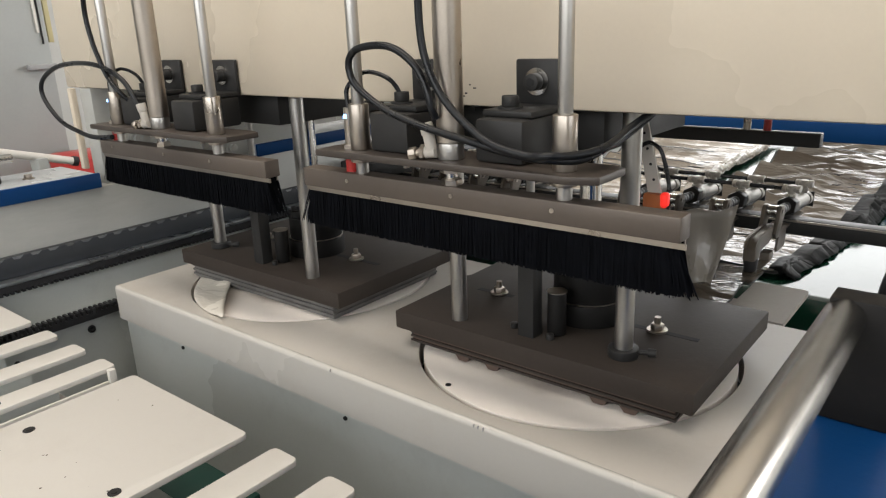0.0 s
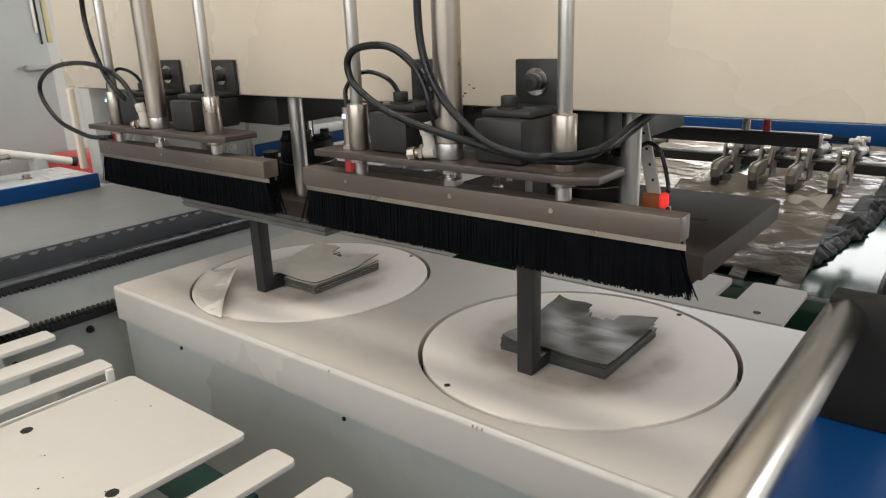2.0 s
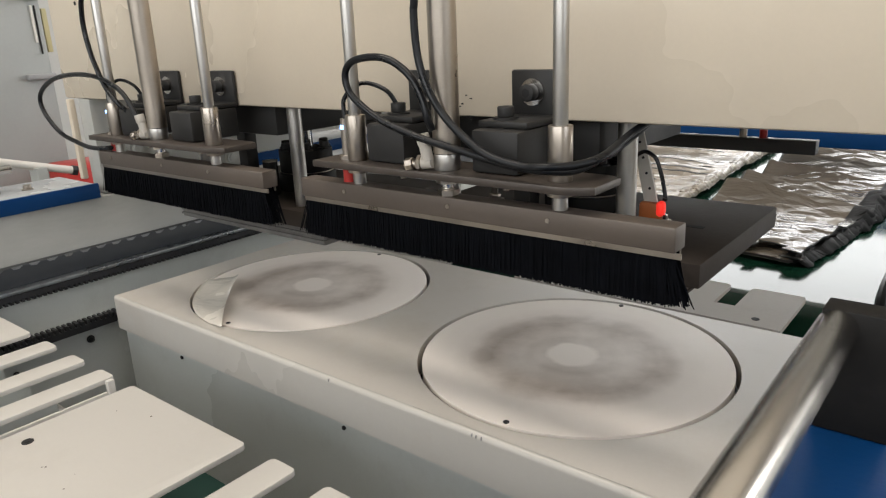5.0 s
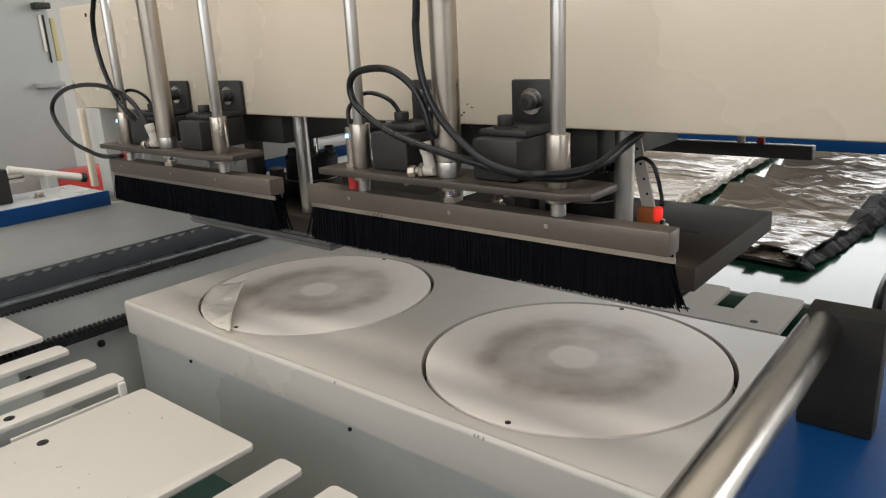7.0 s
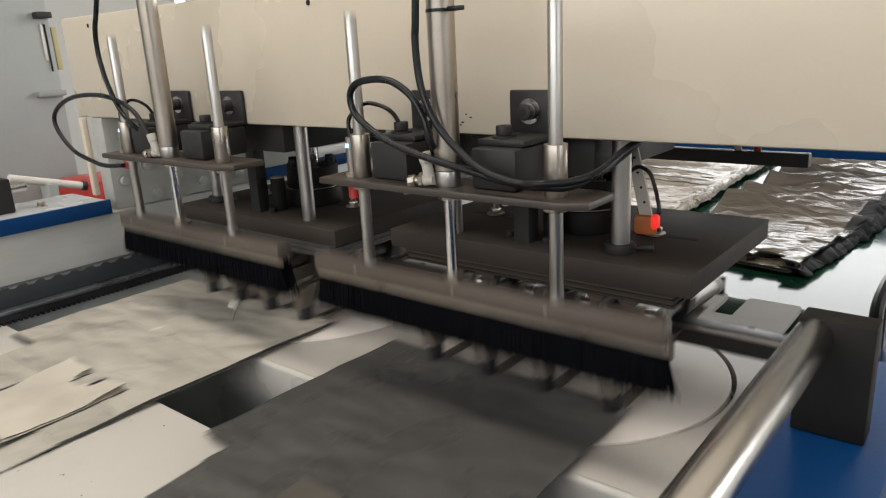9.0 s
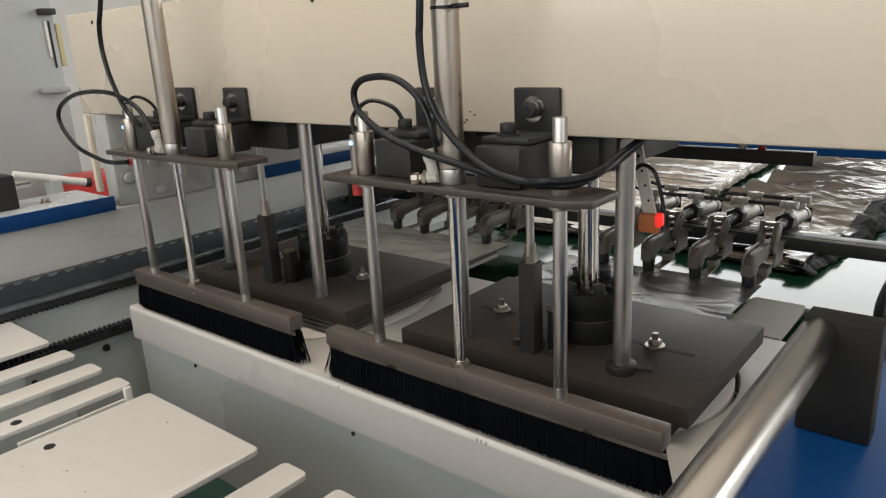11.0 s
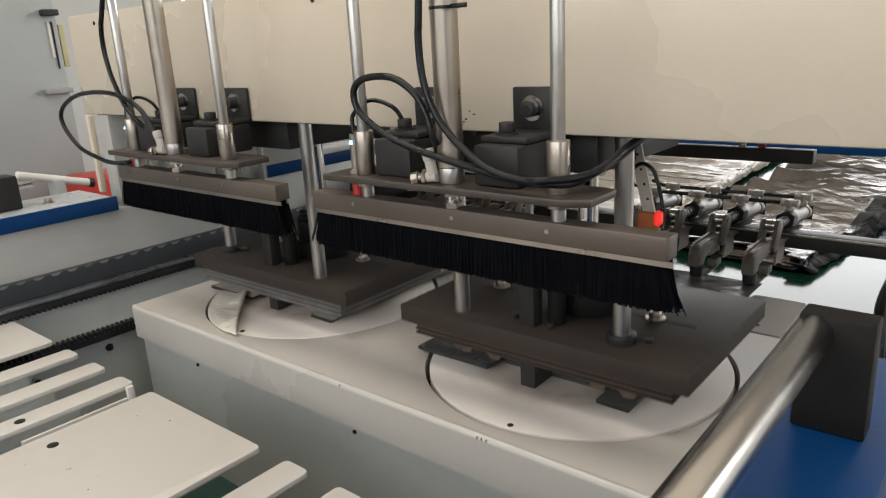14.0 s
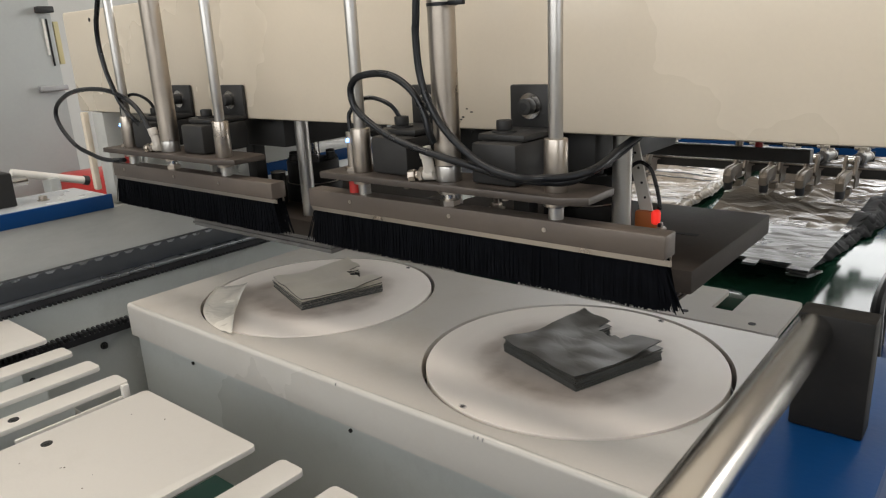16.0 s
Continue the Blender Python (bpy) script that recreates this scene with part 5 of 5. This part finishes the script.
def conveyor():
    t = thing("outfeed_conveyor", "glossy dark green outfeed belt conveyor behind the table", "conveyor", kind="structure")
    nose = [(0.545 + 0.075 * (1 - math.cos(radians(a))), BELT - 0.075 * (1 - math.sin(radians(a)))) for a in range(0, 91, 9)]
    part("belt", extrude_profile(B(), [(2.6, BELT - 0.12), (0.545, BELT - 0.12)] + nose + [(2.6, BELT)], "x", -0.75, 0.240), GREEN, t, "glossy dark green belt turned down over its end roller")
    part("bed", box(B(), -0.74, 0.225, 0.56, 2.6, 0.3, BELT - 0.1205), SKIRT, t)
    part("apron", box(B(), -0.74, 0.235, 0.19, 0.5445, BELT - 0.13, BELT - 0.115, 0.002), GREENDULL, t, "dull green apron below the comb plate")
    part("apron_support", box(B(), -0.70, 0.20, 0.48, 0.54, 0.0, BELT - 0.1302), SKIRT, t)
    for x in (-0.70, 0.15):
        for y in (0.60, 2.4):
            part("leg", box(B(), x, x + 0.06, y, y + 0.06, 0, 0.3), SKIRT, t)
    c = thing("cross_member", "blue painted cross member behind the conveyor", "frame", kind="structure")
    part("cross_bar", box(B(), -0.79, 0.6, 1.62, 1.68, 0.897, 0.955, 0.004), BLUE, c)
    part("post", box(B(), 0.34, 0.42, 1.62, 1.68, 0.0, 0.897), BLUE, c)


conveyor()
PILE = []


def pile_bag(lane, y, z, seed, dx=0.0, rz=0.0):
    """One delivered bag stack: its far end stands up as a ridge, its side edge is a dark ruffle."""
    x0, x1 = LANE_X[lane]
    r = random.Random(seed)
    t = thing("delivered_bags", "crumpled grey film bags shingled on the belt, window sheen put into the colour" if lane == 0 else "crumpled shiny brown-grey film bags shingled on the belt", "bag stack", "delivered bags on the conveyor",
              at=pose(dx + r.uniform(-0.010, 0.010), y, z, 0, 0, rz + r.uniform(-3, 3)))
    w = wave(seed, 0.0024)
    fold = r.uniform(0.014, 0.022) if lane == 0 else r.uniform(0.032, 0.046)
    start = 0.80 if lane == 0 else 0.72
    p1, p2, q1 = r.uniform(0, 6), r.uniform(0, 6), r.uniform(-5, 5)

    def zf(x, yy):
        u, s = (yy + 0.40) / 0.41, (x - x0) / (x1 - x0)
        ridge = max(0.0, (u - start) / (1 - start)) ** 1.25
        uneven = 1.25 - 0.75 * s + 0.16 * abs(math.sin(4.5 * s + p1)) + 0.07 * abs(math.sin(13 * s + p2))
        crease = (1 - 0.85 * min(1, 2.5 * ridge)) * (0.0050 * abs(math.sin(26 * yy + q1 * x + p1)) + 0.0030 * abs(math.sin(21 * x - 33 * yy + p2)))
        return w(x, yy) + fold * ridge * uneven + crease
    part("bag", sheet_stack(B(), (x0, x1, -0.40, 0.01), zf, 0.006, 4, 0.006, seed), (FILMPILESHEEN if lane == 0 else FILMPILE, FILMSIDE), t)
    bm = B()
    reach = 0.010 if lane == 0 else 0.034
    for k in range(6):
        n = 34
        a = []
        for i in range(n + 1):
            yy = -0.395 + 0.40 * i / n
            out = reach * (0.55 + 0.35 * math.sin(yy * 31 + k * 1.1 + p1) + r.uniform(-0.10, 0.10))
            zz = zf(x1, yy) + 0.0008 * k
            ruff = 0.005 * math.sin(yy * 44 + k * 1.7 + p2) + r.uniform(-0.0012, 0.0012)
            low = max(0.001 - z + BELT + 0.0005 * k, zz - (0.004 + 0.003 * k) * (1 if lane else 0.5))
            a.append((bm.verts.new((x1 - 0.014, yy, zz + 0.0035)), bm.verts.new((x1 + out * 0.55, yy, zz + 0.004 + 0.5 * ruff)), bm.verts.new((x1 + out + 0.0015 * k, yy + r.uniform(-0.003, 0.003), max(low, low + ruff)))))
        for p, q in zip(a, a[1:]):
            bm.faces.new((p[0], p[1], q[1], q[0]))
            bm.faces.new((p[1], p[2], q[2], q[1]))
    ob = part("ruffled_edge", bm, FILMFRINGE if lane else FILMPILESHEEN, t, "ruffled dark layered film edge" if lane else "ruffled layered film edge")
    ob.modifiers.new("thickness", "SOLIDIFY").thickness = 0.0006
    PILE.append((t, t.matrix_basis.copy()))


for k in range(15):
    pile_bag(0, 1.10 + 0.078 * k, BELT + 0.004 + 0.002 * min(k, 4), 100 + k)
for k in range(8):
    pile_bag(1, 1.08 + 0.18 * k, BELT + 0.004 + 0.0025 * min(k, 3), 120 + k, 0.008 * min(k, 3), -6 + 1.5 * min(k, 3))


# ---- background machinery ----
def background():
    t = thing("far_machine", "grey painted cabinet of the next machine with a handle bar", "machine")
    part("cabinet", box(B(), -3.6, -2.5, -1.2, 0.56, 0.0, 2.1, 0.01), MACHINE, t)
    part("door_handle", box(B(), -2.499, -2.47, 0.46, 0.56, 1.16, 1.18, 0.004), SLATEDGE, t, "grey door handle")
    part("trim_strip", box(B(), -2.525, -2.503, 0.5610, 0.580, 1.255, 1.41, 0.003), YELLOW, t, "pale yellow trim strip")
    part("white_strip", box(B(), -2.4995, -2.494, 0.519, 0.529, 1.29, 1.42, 0.002), SLAT, t, "white label strip")
    part("dark_strip", box(B(), -2.4995, -2.494, 0.533, 0.539, 1.25, 1.42, 0.002), HOLE, t, "dark slot beside the strip")
    part("switch_box", box(B(), -2.4995, -2.46, 0.500, 0.556, 1.440, 1.462, 0.004), BLOCK, t, "black switch box")
    r = thing("red_crate", "red plastic crate beside the machine", "crate")
    part("crate", box(B(), -2.45, -2.2, 0.45, 0.70, 0.0, 0.86, 0.01), RED, r)
    ro = thing("roller", "pale round roller bar on the side frame", "roller")
    part("roller_bar", cyl(B(), (-1.9, 0.10, 0.962), (-1.9, 0.30, 0.905), 0.012, 20), SLAT, ro)
    part("roller_cap", cyl(B(), (-1.9, 0.30, 0.905), (-1.9, 0.315, 0.901), 0.015, 20), BLACK, ro)
    part("roller_stand", box(B(), -1.93, -1.87, 0.19, 0.22, 0.0, 0.93, 0.004), MACHINE, ro)
    w = thing("work_bench", "grey steel bench beyond the side frame", "bench")
    part("bench_top", box(B(), -2.1, -1.15, -1.6, 0.02, 0.80, 0.84, 0.004), MACHINE, w)
    for x in (-2.05, -1.22):
        for y in (-1.55, -0.05):
            part("leg", box(B(), x, x + 0.05, y, y + 0.05, 0, 0.80), MACHINE, w)
    f = thing("far_machine", "grey steel frame of a machine behind the conveyor", "machine")
    part("frame_panel", box(B(), -3.2, -1.3, 2.6, 3.2, 0.0, 1.6, 0.01), MACHINE, f)
    part("blue_band", box(B(), -3.2, -1.3, 2.595, 2.6, 1.0, 1.1), BLUE, f)


background()
tube_lamp = thing("tube_lamp", "bright fluorescent tube lamp hanging beyond the beam", "lamp")
part("tube", cyl(B(), (-4.72, 2.46, 1.675), (-4.58, 2.66, 1.675), 0.022, 16), TUBE, tube_lamp, "glowing white tube")
part("reflector", box(B(), -4.78, -4.52, 2.42, 2.70, 1.70, 1.715, 0.004), SLAT, tube_lamp)
part("cord", cyl(B(), (-4.65, 2.56, 1.715), (-4.65, 2.56, 5.2), 0.004, 8), HOSE, tube_lamp)


# ---- what moves ----
def motions():
    # carriage: distance of the clamp tips from the middle of the table
    run = [(0.0, 0.345), (1.1, 0.345), (1.25, 0.37), (1.4, 0.465), (1.6, 0.64), (1.8, 0.79), (2.0, 0.89), (2.3, 0.975), (2.5, 0.98), (2.9, 0.975),
           (3.05, 0.90), (3.2, 0.78), (3.4, 0.62), (3.6, 0.47), (3.8, 0.33), (3.9, 0.265), (4.0, 0.17), (4.2, -0.015), (4.5, -0.33), (4.9, -0.78), (5.4, -1.2), (5.9, -1.35), (6.3, -1.35),
           (7.7, -1.35), (7.9, -1.25), (8.1, -0.95), (8.3, -0.735), (8.5, -0.520), (8.6, -0.44), (8.7, -0.353), (8.8, -0.262), (8.9, -0.165), (9.0, -0.086), (9.2, 0.094), (9.4, 0.25), (9.6, 0.33), (9.8, 0.345),
           (12.5, 0.345), (14.2, 0.345), (14.35, 0.37), (14.5, 0.465), (14.7, 0.64), (14.9, 0.79), (15.1, 0.89), (15.4, 0.975), (15.6, 0.98), (16.0, 0.975)]
    walk(CARRIAGE, [(t, pose(0, y, 0)) for t, y in run])
    # brush heads
    lift = [(0.0, 0.16), (8.8, 0.16), (8.9, 0.142), (9.0, 0.093), (9.1, 0.024), (9.2, 0.004), (9.3, 0.0), (10.5, 0.0), (11.75, 0.0), (11.9, 0.016), (12.0, 0.081), (12.1, 0.14), (12.2, 0.158), (12.3, 0.16), (16.0, 0.16)]
    for b in BRUSHES:
        walk(b, [(t, pose(0, 0, z)) for t, z in lift])
    # press heads
    rise = [(0.0, 0.0), (0.65, 0.0), (0.8, 0.018), (0.9, 0.040), (1.0, 0.058), (1.1, 0.077), (1.2, 0.098), (1.3, 0.114), (1.45, 0.124), (5.0, 0.124), (9.6, 0.124), (9.75, 0.11), (10.1, 0.03), (10.25, 0.0), (12.0, 0.0), (13.75, 0.0), (13.9, 0.012),
            (14.0, 0.029), (14.1, 0.046), (14.3, 0.078), (14.4, 0.092), (14.5, 0.104), (14.6, 0.116), (14.75, 0.124), (16.0, 0.124)]
    for p, cx in zip(PRESSES, LANES):
        walk(p, [(t, pose(cx, 0, z * (0.905 if cx < -0.2 else 1.03))) for t, z in rise])
    up = [(0.0, 0.0), (2.05, 0.0), (2.2, 0.040), (2.4, 0.09), (2.55, 0.125), (2.7, 0.13), (5.0, 0.13), (9.6, 0.13), (9.75, 0.12), (10.1, 0.03), (10.25, 0.0), (15.05, 0.0), (15.2, 0.028), (15.4, 0.078), (15.55, 0.108), (15.75, 0.13), (16.0, 0.13)]
    for f, cx in zip(FINGERS, LANES):
        walk(f, [(t, pose(cx, 0, z)) for t, z in up])
    # turntables
    turn = [(0.0, 0.0), (2.75, 0.0), (2.9, -8.0), (3.1, -31.0), (3.5, -71.0), (3.9, -109.0), (4.2, -136.0), (4.35, -148.0), (4.5, -151.5), (10.0, -151.5), (15.7, -151.5), (15.8, -154.0), (16.0, -171.5)]
    for d, cx in zip(DISCS, LANES):
        walk(d, [(t, pose(cx, 0, TZ - 0.03, 0, 0, a)) for t, a in turn])
    # waste of the first cycle: turns with the disc, then is swept off the front edge
    wy = 0.012
    for (w, sheets), cx in zip(WASTE_A, LANES):
        rows = []
        for t, a in turn[:7]:
            r = radians(a)
            sweep = 0.0 if t < 4.1 else -0.012
            rows.append((t, pose(cx - wy * math.sin(r), wy * math.cos(r) + sweep, TZ, 0, 0, a)))
        rows += [(4.4, pose(cx, -0.17, TZ, 0, 0, -150)), (4.5, pose(cx, -0.26, TZ - 0.01, 30, 0, -155)), (4.6, pose(cx, -0.292, TZ - 0.10, 60, 0, -158)), (4.8, pose(cx, -0.292, 0.40, 60, 0, -160)), (5.0, pose(cx, -0.292, 0.02, 10, 0, -162)), (5.1, pose(cx, -0.292, 0.001, 0, 0, -162)), (16.0, pose(cx, -0.292, 0.001, 0, 0, -162))]
        walk(w, rows)
    # first bags: clamped, drawn off to the conveyor, dropped, carried on by the belt
    belt = [(2.9, 0.0), (3.2, 0.012), (3.9, 0.06), (4.6, 0.11), (5.0, 0.12), (10.0, 0.12), (15.9, 0.12), (16.0, 0.12)]
    tilt = lambda t: float(np.interp(t % 13.1, (1.3, 1.6, 1.75, 1.9, 2.0), (0, 2, 7, 17, 22)))
    trail = lambda k, a: pose(0, -0.30 - 0.065 * k * math.cos(radians(a)), -0.065 * k * math.sin(radians(a)), a)
    for (b, segs) in BAG_A:
        dark = b is BAG_A[1][0]
        rows = [(t, pose(0, y, TZ + 0.0018, tilt(t))) for t, y in run if t <= 2.0]
        rows += [(2.15, pose(0, 0.945, TZ - 0.005, 18)), (2.3, pose(0, 0.975, BELT + 0.050, 5)), (2.4, pose(0, 0.98, BELT + 0.022, 0, 0, -6 if dark else 0))]
        rows += [(t, pose(0, 0.98 + s, BELT + 0.022, 0, 0, -7 if dark else 0)) for t, s in belt]
        walk(b, rows)
        for k, s in enumerate(segs):
            walk(s, [(t, trail(k, a)) for t, a in ((0.0, 0), (1.15, 0), (1.35, -12), (1.55, -12), (1.75, 30), (1.95, 75), (2.15, 110), (2.35, 168), (16.0, 168))])
    walk(flap, [(0.0, pose(0.055, -0.118, 0.012)), (1.1, pose(0.055, -0.118, 0.012)), (1.3, pose(0.055, -0.118, 0.012, -40)), (1.6, pose(0.055, -0.118, 0.013, -78)), (16.0, pose(0.055, -0.118, 0.013, -78))])
    # second bags: drawn in over the infeed, tail dropping over the table edge, pressed, then drawn off
    for (b, segs) in BAG_B:
        rows = [(0.0, pose(0, -1.35, TZ + 0.0018)), (7.7, pose(0, -1.35, TZ + 0.0018))]
        rows += [(t, pose(0, y, TZ + 0.0018, tilt(t) if t > 14 else 0)) for t, y in run if 7.7 < t <= 15.1]
        rows += [(15.25, pose(0, 0.945, TZ - 0.005, 18)), (15.4, pose(0, 0.975, BELT + 0.055, 2)), (15.5, pose(0, 0.98, BELT + 0.036)), (16.0, pose(0, 0.98, BELT + 0.036))]
        walk(b, rows)
        hang = [(0.0, 0), (8.9, 0), (9.0, 3), (9.1, 26), (9.2, 60), (9.3, 34), (9.45, 8), (9.6, 0), (14.25, 0), (14.45, -12), (14.65, -12), (14.85, 30), (15.05, 70), (15.25, 105), (15.45, 168), (16.0, 168)]
        for k, s in enumerate(segs):
            walk(s, [(t, pose(0, -0.30 - 0.065 * k * math.cos(radians(a)), -0.065 * k * math.sin(radians(a)), a * (1 + (0.25 * k if a < 100 else 0)))) for t, a in hang])
    for (w, sheets), cx in zip(WASTE_B, LANES):
        for k, sh in enumerate(sheets):
            walk(sh, [(0.0, pose(0, 0, -0.0009 * k)), (10.2, pose(0, 0, -0.0009 * k)), (14.0, pose(0, 0, -0.0009 * k)), (14.25, pose(0, 0, 0)), (16.0, pose(0, 0, 0))])
        rows = [(0.0, pose(cx, -1.35 - 0.333, TZ + 0.0015)), (7.7, pose(cx, -1.35 - 0.333, TZ + 0.0015))]
        rows += [(t, pose(cx, y - 0.333, TZ + 0.0015)) for t, y in run if 7.7 < t <= 9.0]
        rows += [(9.1, pose(cx, -0.355, TZ - 0.030, 26)), (9.2, pose(cx, -0.236, TZ - 0.048, 58)), (9.3, pose(cx, -0.187, TZ - 0.030, 34)), (9.45, pose(cx, -0.058, TZ + 0.002, 4)), (9.6, pose(cx, 0.0, TZ + 0.0015)), (9.8, pose(cx, wy, TZ + 0.0005)), (15.7, pose(cx, wy, TZ + 0.0005)),
                 (15.8, pose(cx, wy, TZ + 0.0005, 0, 0, -2.5)), (16.0, pose(cx + wy * math.sin(radians(20)), wy * math.cos(radians(20)), TZ + 0.0005, 0, 0, -20))]
        walk(w, rows)
    for t, m in PILE:
        walk(t, [(0.0, m)] + [(s, Matrix.Translation((0, d, 0)) @ m) for s, d in belt])


motions()
